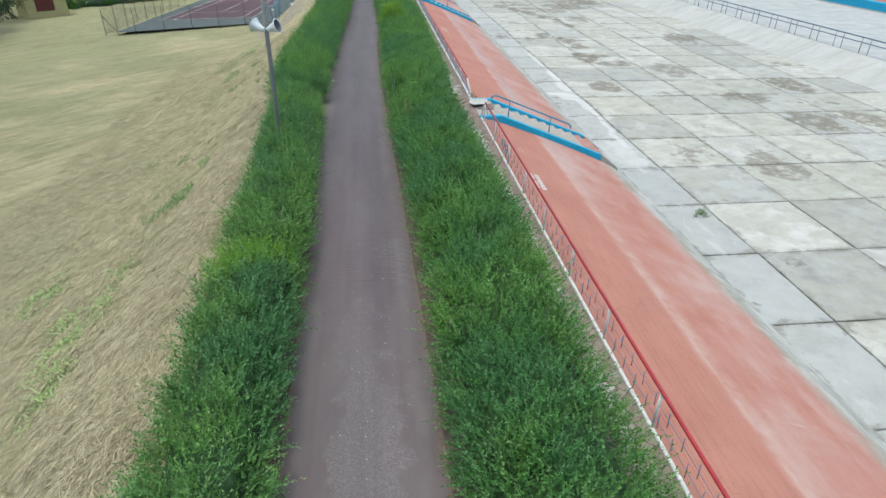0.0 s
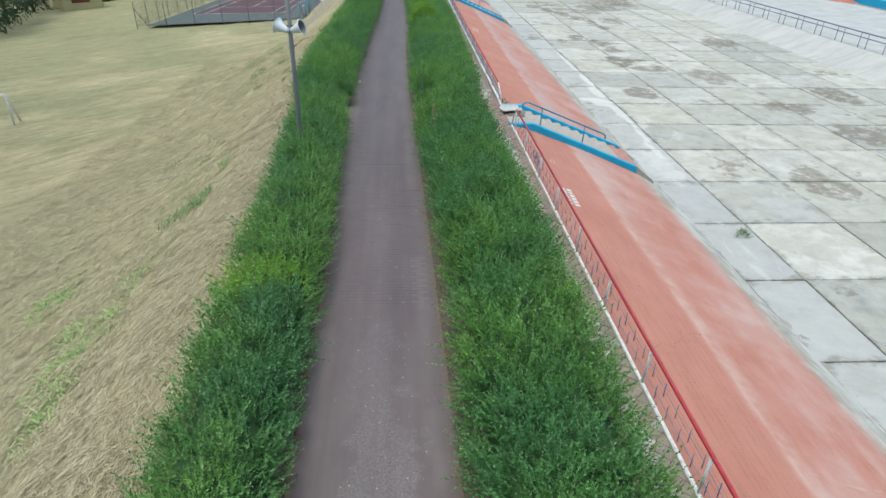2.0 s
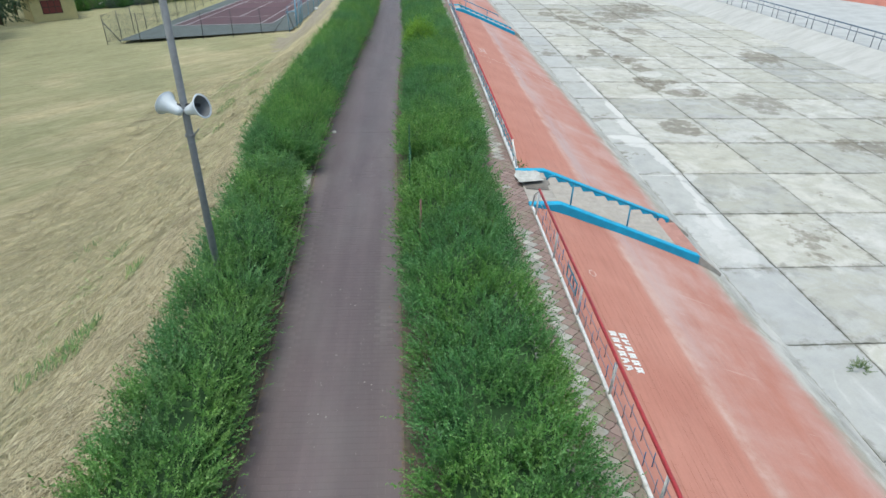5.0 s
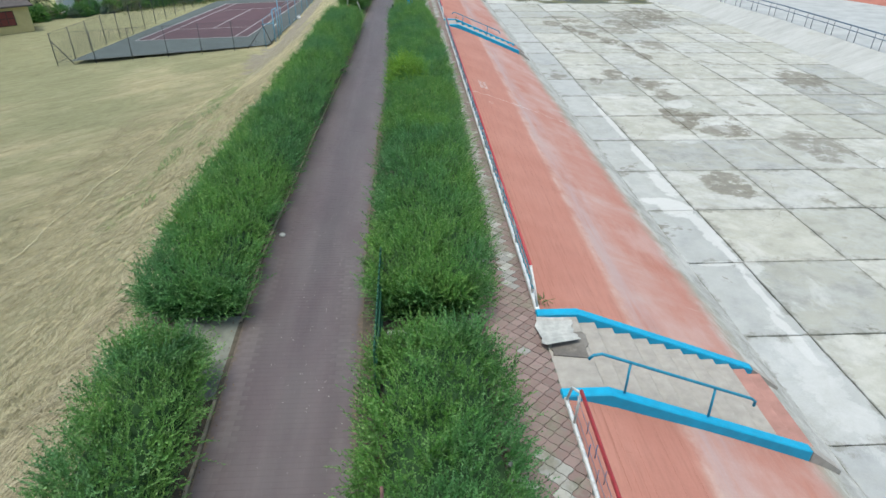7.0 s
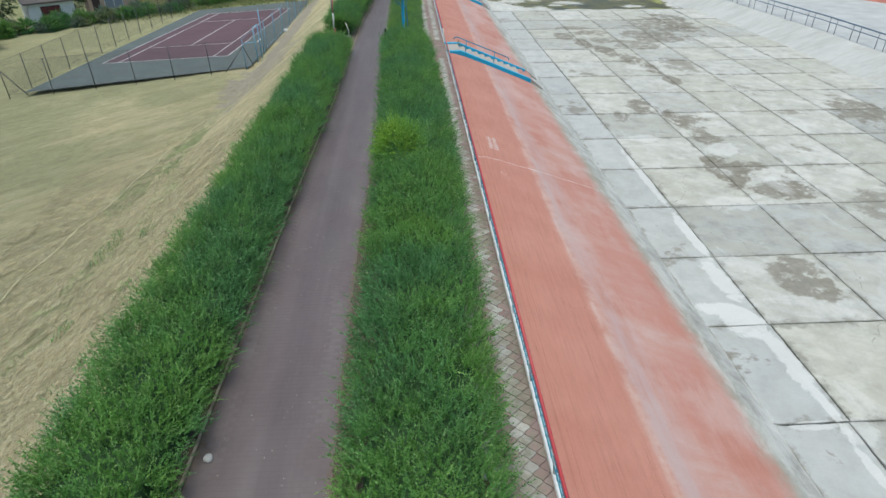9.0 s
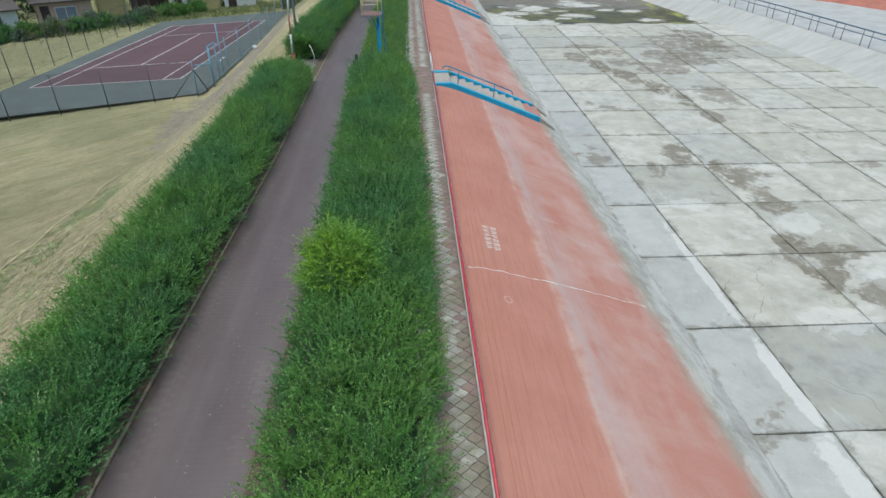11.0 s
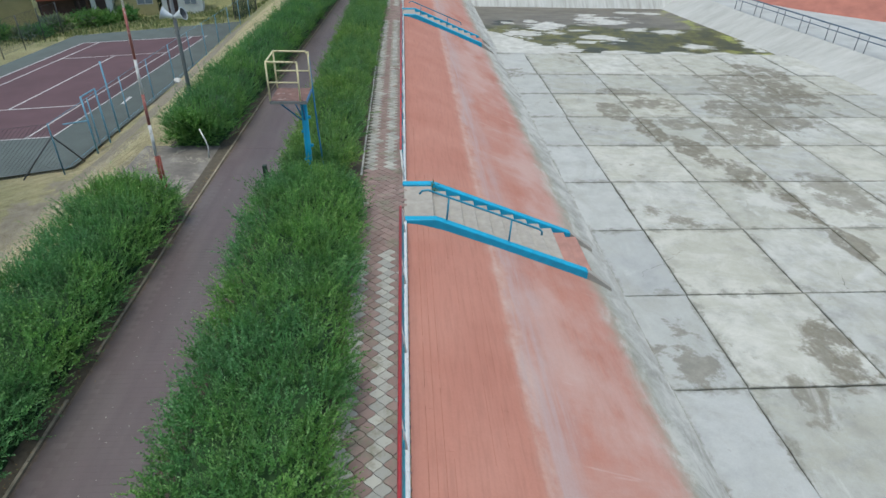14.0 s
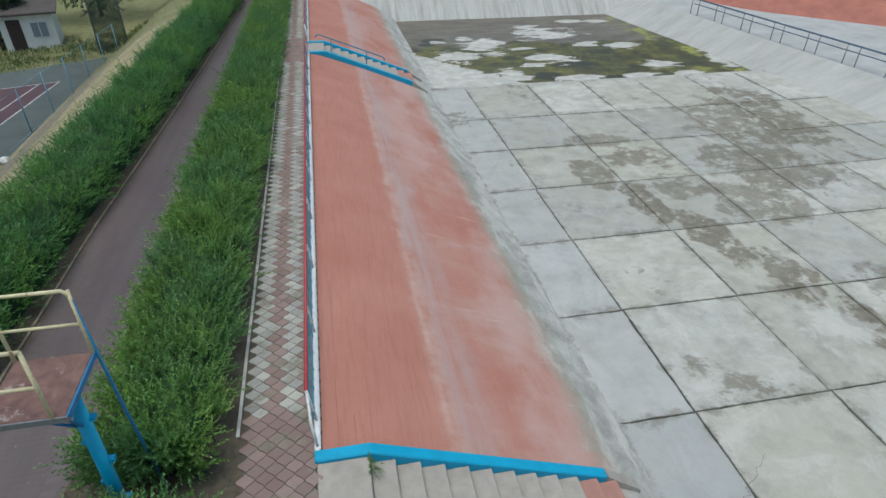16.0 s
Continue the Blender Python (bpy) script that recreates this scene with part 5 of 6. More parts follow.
for (x, y), (dx, dy) in (((-23.9, 59.5), (0.9, 0.4)), ((-10.8, 64.9), (0.2, 1.3)), ((-10.8, 64.9), (-1.3, -0.5))):
    b = thing("fence_brace", (x, y, CZ), "dark steel corner brace of the court fence", "brace", "fence braces")
    tube_part("strut", [(0, 0, 1.5), (dx, dy, -0.1)], 0.03, M_FENCEPOST, b, n=6)


# blue gate, tall dark net and small things by the court
gt = thing("gate_frame", (-10.45, 67.1, CZ), "light blue steel gate frame at the court corner", "gate")
for x, y, hh in ((0.0, 0.0, 2.3), (0.08, 1.1, 2.3), (0.02, 2.3, 3.1)):
    tube_part("post", [(x, y, -0.2), (x - 0.04, y + 0.03, hh)], 0.038, M_FENCEBLUE, gt, n=8)
tube_part("top_bar", [(-0.04, 0.03, 2.28), (0.04, 1.13, 2.28)], 0.032, M_FENCEBLUE, gt, n=8)
tube_part("side_bar", [(-0.02, 0.0, 1.3), (-0.9, -0.3, 1.25)], 0.03, M_FENCEBLUE, gt, n=8)
tn = thing("tall_net", (-10.9, 93.9, CZ), "tall dark green netting panel on posts behind the court", "net")
for x in (0.0, 1.8):
    tube_part("post", [(x, 0, -0.2), (x, 0, 4.4)], 0.05, M_FENCEPOST, tn, n=6)
v = []
for k in range(64):
    x, z = 1.8 * k / 63, 4.3 * k / 63
    v += [(x - 0.007, 0, 0.05), (x + 0.007, 0, 0.05), (x + 0.007, 0, 4.35), (x - 0.007, 0, 4.35)]
    v += [(0, 0.01, z), (1.8, 0.01, z), (1.8, 0.01, z + 0.028), (0, 0.01, z + 0.028)]
quads_ob("netting", np.array(v), M_DKGREEN, tn, "close dark netting")
pm = thing("paint_mark", (-11.7, 73.6, CZ - 0.008), "short white painted mark on the court apron", "paint mark")
box_part("stroke", (-0.08, -0.55, 0), (0.08, 0.55, 0.008), M_LINE, pm)
bg = thing("bag", (-10.0, 76.6, field_z(-10.0, 76.6)), "small crumpled white bag on the dirt", "bag")
bm = bmesh.new()
bmesh.ops.create_icosphere(bm, subdivisions=3, radius=0.2)
for q in bm.verts:
    q.co *= 1 + 0.35 * noise.noise(q.co * 7)
    q.co.z = max(q.co.z * 0.8 + 0.1, 0.0)
part("sack", bm, M_WHITE, bg, smooth=True)


# ---- cottages and trees beyond the field ----
def cottage(x, y, w, d, h, wall, roof, turn, label, openings=(), pitch=0.5, porch=None):
    """A small garden cottage: walls, overhanging lean-to roof, and openings (kind, left, low, width, height) on its front."""
    c = thing("cottage", (x, y, field_z(x, y) - 0.05), label, "cottage", "garden cottages", turn=turn)
    bm = bmesh.new()
    prof = [(0, 0), (0, h), (d, h + pitch), (d, 0)]
    lo = [bm.verts.new((-w / 2, p, z)) for p, z in prof]
    hi = [bm.verts.new((w / 2, p, z)) for p, z in prof]
    bm.faces.new(lo)
    bm.faces.new(hi[::-1])
    for i in range(4):
        j = (i + 1) % 4
        bm.faces.new((lo[i], hi[i], hi[j], lo[j]))
    bmesh.ops.recalc_face_normals(bm, faces=bm.faces)
    part("wall", bm, wall, c)
    bm = bmesh.new()
    o = 0.35
    s = pitch / d
    vs = []
    for dz in (0.02, 0.14):
        for (px, py) in ((-w / 2 - o, -o), (w / 2 + o, -o), (w / 2 + o, d + o), (-w / 2 - o, d + o)):
            vs.append(bm.verts.new((px, py, h + py * s + dz)))
    for f in ((0, 3, 2, 1), (4, 5, 6, 7), (0, 1, 5, 4), (1, 2, 6, 5), (2, 3, 7, 6), (3, 0, 4, 7)):
        bm.faces.new([vs[i] for i in f])
    part("roof", bm, roof, c, "dark felted roof")
    for kind, l, z, ow, oh in openings:
        x0 = -w / 2 + l
        fr = box_part("door" if kind == "door" else "window", (x0, -0.05, z), (x0 + ow, 0.03, z + oh), M_WHITE if kind == "window" else M_DOOR, c)
        if kind == "door":
            continue
        k = 2 if kind == "window" else 3
        for i in range(k):
            for j in range(1 if kind == "window" else 2):
                pw, ph = (ow - 0.06 * (k + 1)) / k, (oh - 0.12 - (0.06 if kind != "window" else 0)) / (1 if kind == "window" else 2)
                px, pz = x0 + 0.06 + i * (pw + 0.06), z + 0.06 + j * (ph + 0.06)
                box_part("pane", (px, -0.07, pz), (px + pw, -0.04, pz + ph), M_PANE if kind == "window" else M_SHUTTER, fr)
    if porch:
        px0, px1, pd = porch
        box_part("porch_roof", (px0, -pd, h - 0.15), (px1, 0.0, h + 0.15), M_REDROOF, c, "brown-red porch canopy", 0.02)
        for px in (px0 + 0.1, px1 - 0.1):
            box_part("porch_post", (px - 0.06, -pd + 0.05, 0), (px + 0.06, -pd + 0.17, h - 0.15), M_DOOR, c)
    return c


M_DOOR = plain("dark_timber", (0.05, 0.03, 0.025), 0.7)
M_PANE = plain("window_glass_grey", (0.25, 0.29, 0.33), 0.15)
M_SHUTTER = plain("dark_red_shutter", (0.16, 0.03, 0.025), 0.6)
M_REDROOF = plain("brown_red_fascia", (0.28, 0.07, 0.04), 0.7)
M_ROOF = plain("roof_felt", (0.1, 0.085, 0.08), 0.85, vary=0.4, scale=3)
M_W1 = plain("white_render", (0.72, 0.73, 0.69), 0.85, vary=0.15, scale=2)
M_W2 = plain("yellow_render", (0.52, 0.45, 0.22), 0.85, vary=0.15, scale=2)
M_W3 = plain("pinkish_render", (0.5, 0.37, 0.28), 0.85, vary=0.15, scale=2)
M_W4 = plain("brown_boards", (0.14, 0.08, 0.06), 0.85, vary=0.3, scale=2)

cottage(-15.6, 96.2, 3.1, 3.0, 2.3, M_W1, M_ROOF, 14, "small white rendered cottage with a dark door", (("door", 0.4, 0.1, 0.8, 1.9), ("window", 1.7, 0.8, 1.0, 1.0)))
cottage(-18.7, 95.8, 2.3, 3.5, 2.4, M_W2, M_ROOF, 20, "ochre cottage with a shuttered window", (("window", 0.8, 0.9, 1.2, 1.0),))
cottage(-20.8, 93.4, 1.5, 2.5, 2.2, M_W1, M_ROOF, 20, "narrow white outhouse with a dark doorway", (("door", 0.35, 0.05, 0.7, 1.8),))
cottage(-23.3, 92.7, 3.4, 3.2, 2.1, M_W4, M_ROOF, 22, "brown timber cottage with a red porch canopy", (("door", 2.4, 0.05, 0.8, 1.9),), porch=(-1.6, 1.2, 1.3))
cottage(-26.6, 92.0, 2.4, 3.0, 2.3, M_W2, M_ROOF, 30, "bright yellow-green garden hut")
cottage(-29.0, 88.0, 4.4, 3.5, 2.1, M_W3, M_ROOF, 32, "low pinkish cottage with a wide white window", (("window", 1.4, 0.6, 1.7, 1.1), ("door", 0.3, 0.05, 0.7, 1.8)))
cottage(-32.2, 82.5, 3.8, 3.5, 2.2, M_W1, M_ROOF, 38, "white cottage with dark red shutters", (("shutter", 1.0, 0.8, 1.6, 1.1),))
cottage(-34.0, 72.0, 3.8, 3.2, 2.2, M_W2, M_ROOF, 42, "yellow hut with a dark red paned window", (("shutter", 0.9, 0.7, 1.7, 1.2),))


def crown(name, parent, centre, rx, rz, count, seed, material, size, cone=False):
    def sample(n, rs):
        d = rs.normal(0, 1, (n, 3))
        d /= np.linalg.norm(d, axis=1, keepdims=True)
        r = rs.uniform(0.55, 1.0, (n, 1)) ** 0.6
        lump = np.array([1 + 0.28 * noise.noise((p[0] * 2.2, p[1] * 2.2, p[2] * 2.2 + seed)) for p in d])[:, None]
        p = d * r * lump
        if cone:
            t = (p[:, 2:3] + 1) / 2
            p[:, :2] *= 1.25 * (1.05 - t)
        q = p * np.array([rx, rx, rz]) + np.array(centre)
        o = d * 0.8 + np.array([0, 0, 0.25])
        return q, o / np.linalg.norm(o, axis=1, keepdims=True)
    v, tone = shoots(count, sample, size, seed, 0.5, 14, 2.2 if size > 0.4 else 1.0)
    return quads_ob(name, v, material, parent, "", 3, tone)


def tree(x, y, h, r, seed, label, cone=False, material=None):
    z = field_z(x, y) if x < -4.6 else 0.0
    t = thing("tree", (x, y, z), label, "tree", "trees beyond the field")
    rs = random.Random(seed)
    tube_part("trunk", [(0, 0, -0.2), (0.05, 0, h * 0.4), (0, 0.05, h * 0.8)], 0.16, M_TWIG, t, n=8, r2=0.05)
    for k in range(4):
        a = rs.uniform(0, 6.28)
        tube_part("limb", [(0, 0, h * (0.3 + 0.1 * k)), (r * 0.6 * math.cos(a), r * 0.6 * math.sin(a), h * (0.45 + 0.12 * k))], 0.06, M_TWIG, t, n=6, r2=0.02)
    crown("crown", t, (0, 0, h * 0.55), r, h * 0.5, 800, seed, material or M_DARKLEAF, 0.75, cone)
    return t


def bush(x, y, r, h, seed, label, material=None, count=260, z=None):
    b = thing("bush", (x, y, (field_z(x, y) if z is None else z)), label, "bush", "garden bushes")
    tube_part("stem", [(0, 0, -0.1), (0, 0, h * 0.5)], 0.03, M_TWIG, b, n=6)
    crown("foliage", b, (0, 0, h * 0.5), r, h * 0.52, count, seed, material or M_DARKLEAF, 0.36 if material is M_LIME else 0.45)
    return b


for k, (x, y, h, r, cone) in enumerate([(-36.6, 63, 6.5, 2.8, False), (-35.6, 57.5, 6.5, 3.0, False), (-38, 70, 7, 3.0, False), (-36.5, 80.5, 8, 2.0, True), (-33.6, 87.5, 8, 2.2, True), (-40, 76, 7, 3.5, False), (-35, 95, 9, 3.0, True),
                                        (-28, 100, 8, 3.2, False), (-20, 104, 8, 3.0, False), (-14, 106, 8, 3.2, False), (-8, 105, 7, 3.0, False), (-24, 103, 8, 2.4, True), (-2, 110, 7, 3.0, False), (-17.1, 97.4, 5.5, 0.9, True), (6, 108, 7, 3.2, False),
                                        (42, 104, 7, 3.4, False), (48, 100, 7, 3.4, False), (52, 92, 7, 3.2, False), (36, 108, 7, 3.2, False), (54, 84, 7, 3.2, False), (-46, 58, 7, 3.6, False), (-50, 50, 7, 3.6, False)]):
    tree(x, y, h, r, 20 + k, "dark green conifer behind the garden cottages" if cone else "dark leafy tree beyond the open ground", cone)
rb = random.Random(8)
for k in range(38):
    f = k / 37 * 0.86
    x = -36.5 + f * 20 + rb.uniform(-0.8, 0.8)
    y = 76.5 + f * 20.5 + rb.uniform(-0.9, 0.9) - 0.6 * math.sin(f * 3.1)
    bush(x, y, rb.uniform(0.4, 0.9), rb.uniform(0.5, 1.2), 60 + k, "rounded green garden bush in front of the cottages", (M_DEEPLEAF, M_GREYLEAF, M_LEAF, M_GREYLEAF, M_GRASSLEAF)[k % 5], 260)

# lime green bush standing out of the hedge
bush(0.16, 39.35, 0.68, 1.6, 99, "lime green bush growing out of the clipped hedge", M_LIME, 1300, 0.12)
# weeds in the joints
for k, (x, y, z) in enumerate(((9.64, 19.8, -2.47), (2.75, 25.9, -0.02), (3.35, 56.6, 0.02))):
    w = thing("weed", (x, y, z), "small green weed growing from a joint", "weed", "weeds in the joints")
    crown("leaves", w, (0, 0, 0.08), 0.16 if k == 0 else 0.06, 0.12 if k == 0 else 0.07, 60 if k == 0 else 18, 130 + k, M_GRASS, 0.16)


# ---- far railing in the basin ----
def far_rail():
    r = thing("basin_railing", (0, 0, -1.45), "thin blue-grey double tube railing across the basin", "railing")
    for k in range(40):
        y = -8 + 2.5 * k
        for o in (0.0, 0.75):
            x = lerp(y + o, EDGE_Y, RAIL_X) + 0.05
            tube_part("post", [(x, y + o, -0.05), (x, y + o, 1.0)], 0.028, M_GALV, r, n=6)
    for z, dx in ((1.0, 0.0), (0.98, 0.22), (0.7, 0.0)):
        tube_part("rail", [(lerp(y, EDGE_Y, RAIL_X) + 0.05 + dx, y, z) for y in (-8, 66, 76, 84, 90)], 0.03, M_FARRAIL, r, "dull blue painted tube", n=6)


far_rail()
bw = thing("blue_wall", (46.2, 62.0, -1.45), "bright blue painted low wall on the far bank", "wall", turn=1)
box_part("coping", (0, -26, 0), (0.6, 7, 0.9), M_BLUE, bw, bevel=0.04)
box_part("footing", (-0.25, -26, 0), (0, 7, 0.16), M_STEP, bw, "bare concrete footing", 0.02)


# ---- painted lettering on the bank, too worn to read ----
def lettering(x0, y0, rows, cols, size, gap, seed, label, paint=None):
    """Rows of worn white painted strokes lying on the slope."""
    rs = random.Random(seed)
    t = thing("painted_lettering", (x0, y0, bank_at(x0, y0)), label, "lettering", "worn painted lettering")
    for r in range(rows):
        for c in range(cols):
            px, py = r * (size + gap), -c * (size * 0.95 + gap)
            bm = bmesh.new()
            s = size
            wv = 0.021
            kinds = rs.choice(((0, 1, 2), (1, 2, 3, 0), (0, 2, 3), (0, 1, 3)))
            strokes = {0: ((0, 0), (s, 0.02)), 1: ((0.01, -s * 0.7), (s, -0.02)), 2: ((s * 0.5, 0.0), (s * 0.45, -s * 0.7)), 3: ((0.0, -0.02), (s * 0.95, -s * 0.66))}
            for k in kinds:
                (ax, ay), (bx, by) = strokes[k]
                d = Vector((bx - ax, by - ay, 0)).normalized()
                nrm = Vector((-d.y, d.x, 0)) * wv
                pts = [Vector((ax, ay, 0)) + nrm, Vector((ax, ay, 0)) - nrm, Vector((bx, by, 0)) - nrm, Vector((bx, by, 0)) + nrm]
                bm.faces.new([bm.verts.new((px + p.x, py + p.y, bank_at(x0 + px + p.x, y0 + py + p.y) - bank_at(x0, y0) + 0.006 + 0.002 * k)) for p in pts])
            part("stroke", bm, paint or M_WHITE, t)
    return t


lettering(3.12, 18.4, 2, 6, 0.145, 0.045, 3, "two rows of worn white lettering painted on red concrete")
lettering(3.28, 42.9, 2, 6, 0.16, 0.04, 5, "faded white lettering painted on the red bank", M_WORNPAINT)


def ring_mark(x0, y0, rx, ry, seed, label):
    """A thin ring drawn on the slope, worn uneven."""
    t = thing("painted_ring", (x0, y0, bank_at(x0, y0) + 0.01), label, "marking", "worn painted lettering")
    bm = bmesh.new()
    for k in range(28):
        w = 0.004 + 0.006 * abs(math.sin(k * 0.9 + seed))
        vs = []
        for a, r in ((k, 1 - w / rx), (k + 1, 1 - w / rx), (k + 1, 1 + w / rx), (k, 1 + w / rx)):
            px, py = math.cos(a * math.tau / 28) * rx * r, math.sin(a * math.tau / 28) * ry * r
            vs.append(bm.verts.new((px, py, bank_at(x0 + px, y0 + py) - bank_at(x0, y0))))
        bm.faces.new(vs)
    part("ring", bm, M_WORNPAINT, t)
    return t


ring_mark(3.4, 20.45, 0.07, 0.11, 9, "nearly worn off pale ring drawn on red concrete")
ring_mark(3.5, 39.8, 0.08, 0.11, 4, "faint pale ring drawn on the red bank")

# white crack filler across the bank
bm = bmesh.new()
rs = random.Random(2)
prev = None
for k in range(46):
    x = 2.75 + k * 0.1
    y = 40.8 + 0.013 * k + 0.03 * rs.uniform(-1, 1)
    w = 0.004 + 0.013 * rs.random() * (1 if k % 5 else 1.6)
    z = bank_at(x, y) + 0.006
    cur = (bm.verts.new((x, y - w, z)), bm.verts.new((x, y + w, z)))
    if prev:
        bm.faces.new((prev[0], cur[0], cur[1], prev[1]))
    prev = cur
part("crack_filler", bm, M_WHITE, bank, "white filler in a crack across the bank")

# sign on the railing
sg = thing("railing_sign", (2.6, 19.05, 0.22), "small empty blue metal notice frame fixed to the railing", "sign")
for name, lo, hi in (("frame_rail", (0.03, 0.0, 0.0), (0.05, 0.72, 0.03)), ("frame_rail", (0.03, 0.0, 0.27), (0.05, 0.72, 0.3)), ("frame_stile", (0.03, 0.0, 0.03), (0.05, 0.03, 0.27)),
                     ("frame_stile", (0.03, 0.69, 0.03), (0.05, 0.72, 0.27)), ("bar", (0.034, 0.2, 0.06), (0.046, 0.235, 0.24)), ("bar", (0.034, 0.42, 0.06), (0.046, 0.455, 0.24))):
    box_part(name, lo, hi, M_TEAL if name != "bar" else M_BLUEDK, sg, bevel=0.004)

# sheets lying on the landing of the first stair
def torn_sheet(x, y, z, turn, w, l, curl, seed, material, label):
    s = thing("board", (x, y, z), label, "board", "boards on the landing", turn=turn)
    rs = random.Random(seed)
    n = 9
    edge = [0.5 + 0.07 * rs.uniform(-1, 1) for _ in range(2 * n + 2)]
    verts, faces = [], []
    for dz in (0.0, 0.014):
        for i in range(n + 1):
            f = i / n
            bend = curl * (2 * f - 1) ** 2 + 0.012 * math.sin(5 * f + seed)
            for k, sx in enumerate((-1, -0.3, 0.3, 1)):
                e = edge[i] if k == 0 else edge[n + 1 + i] if k == 3 else 0.5
                verts.append((sx * w * e, (f - 0.5) * l + 0.05 * sx * math.sin(3 * f + seed), bend + 0.02 * abs(sx) * f + dz))
    m = 4 * (n + 1)
    for i in range(n):
        for k in range(3):
            q = 4 * i + k
            faces.append((m + q, m + q + 1, m + q + 5, m + q + 4))
            faces.append((q + 4, q + 5, q + 1, q))
        faces.append((4 * i, m + 4 * i, m + 4 * i + 4, 4 * i + 4))
        faces.append((4 * i + 7, m + 4 * i + 7, m + 4 * i + 3, 4 * i + 3))
    faces += [(0, 1, 2, 3, m + 3, m + 2, m + 1, m), tuple(4 * n + q for q in (3, 2, 1, 0)) + tuple(m + 4 * n + q for q in (0, 1, 2, 3))]
    mesh_ob("panel", verts, faces, material, s)


torn_sheet(2.8, 24.86, 0.085, 4, 0.66, 0.72, 0.06, 1, M_EDGING, "pale warped board with torn edges on the landing")
torn_sheet(2.95, 24.55, 0.045, -3, 0.66, 0.62, 0.0, 4, M_CONCDARK, "dark grey sheet lying on the stair landing")

# green posts and netting by the gap in the hedge
g = thing("picket_fence", (-0.42, 23.3, 0), "green painted metal picket fence beside the hedge", "fence")
for z in (0.2, 0.85):
    tube_part("rail", [(0.03, 0, z), (0.03, 3.0, z)], 0.016, M_GREEN, g)
for k in range(31):
    box_part("picket", (-0.012, 0.1 * k - 0.025, 0.04), (0.012, 0.1 * k + 0.025, 1.12 + 0.02 * (k % 2)), M_GREEN, g, bevel=0.004)
bk = thing("bed_kerb", (0, 0, 0), "thin old concrete edging round the hedge bed", "kerb")
for lo, hi in (((-0.3, 25.0, 0), (1.25, 25.09, 0.07)), ((1.25, 25.0, 0), (1.33, 27.0, 0.07))):
    box_part("edging", lo, hi, M_EDGING, bk, bevel=0.012)
g = thing("post", (-0.68, 55.75, 0), "dark green steel post leaning beside the hedge", "post")
box_part("shaft", (-0.05, -0.05, -0.1), (0.05, 0.05, 1.12), M_DKGREEN, g, bevel=0.01)
g = thing("stake", (-0.2, 20.6, 0), "rusty brown iron stake standing in the hedge", "stake")
tube_part("rod", [(0, 0, 0), (0, 0.0, 1.5)], 0.02, M_RUSTY, g)

# football goal on the field
gl = thing("football_goal", (-21.7, 33.3, field_z(-21.7, 33)), "white tube frame of a small football goal", "goal", turn=15)
for pts in ([(-1.5, 0, 0), (-1.5, 0, 1.6), (1.5, 0, 1.6), (1.5, 0, 0)], [(-1.5, 0, 1.6), (-1.5, 1.0, 0)], [(1.5, 0, 1.6), (1.5, 1.0, 0)]):
    tube_part("tube", pts, 0.05, M_WHITE, gl)

# cable lying on the grass
cab = [(lerp(y, [33, 37.5, 41, 45, 50, 54], [-12.6, -12.3, -12.0, -11.1, -10.7, -10.6]) + 0.12 * math.sin(1.9 * y), y) for y in np.arange(33, 54, 0.7)]
cb = thing("cable", (0, 0, 0), "pale thin cable lying across the hay", "cable")
tube_part("strand", [(x, y, field_z(x, y) + 0.07) for x, y in cab], 0.016, M_YELLOW, cb, n=5)

# concrete pad in the gap of the hedge
tagged(mesh_ob("pad", [(-4.5, 23.5, 0.008), (path_left(23.5) - 0.08, 23.5, 0.008), (path_left(25.7) - 0.08, 25.7, 0.008), (-4.5, 25.7, 0.008)], [(0, 1, 2, 3)], M_PALEPAD),
       "pale worn concrete strip in the gap between two hedges", "pavement", kind="structure")
tagged(mesh_ob("pad", [(-5.0, 56.2, 0.006), (-2.9, 56.2, 0.006), (-2.85, 59.6, 0.006), (-5.0, 59.6, 0.006)], [(0, 1, 2, 3)], M_CONCDARK), "cracked dirty concrete pad in the hedge gap", "pavement", kind="structure")
strip("verge", lambda y: 1.45, lambda y: 1.72, 0.012, M_SOIL, "dirty verge between hedge and pavers", "soil")
kerb_run("kerb", lambda y: 1.43, 57.5, 96, "pale concrete edging beside the grassy hedge", M_EDGING)


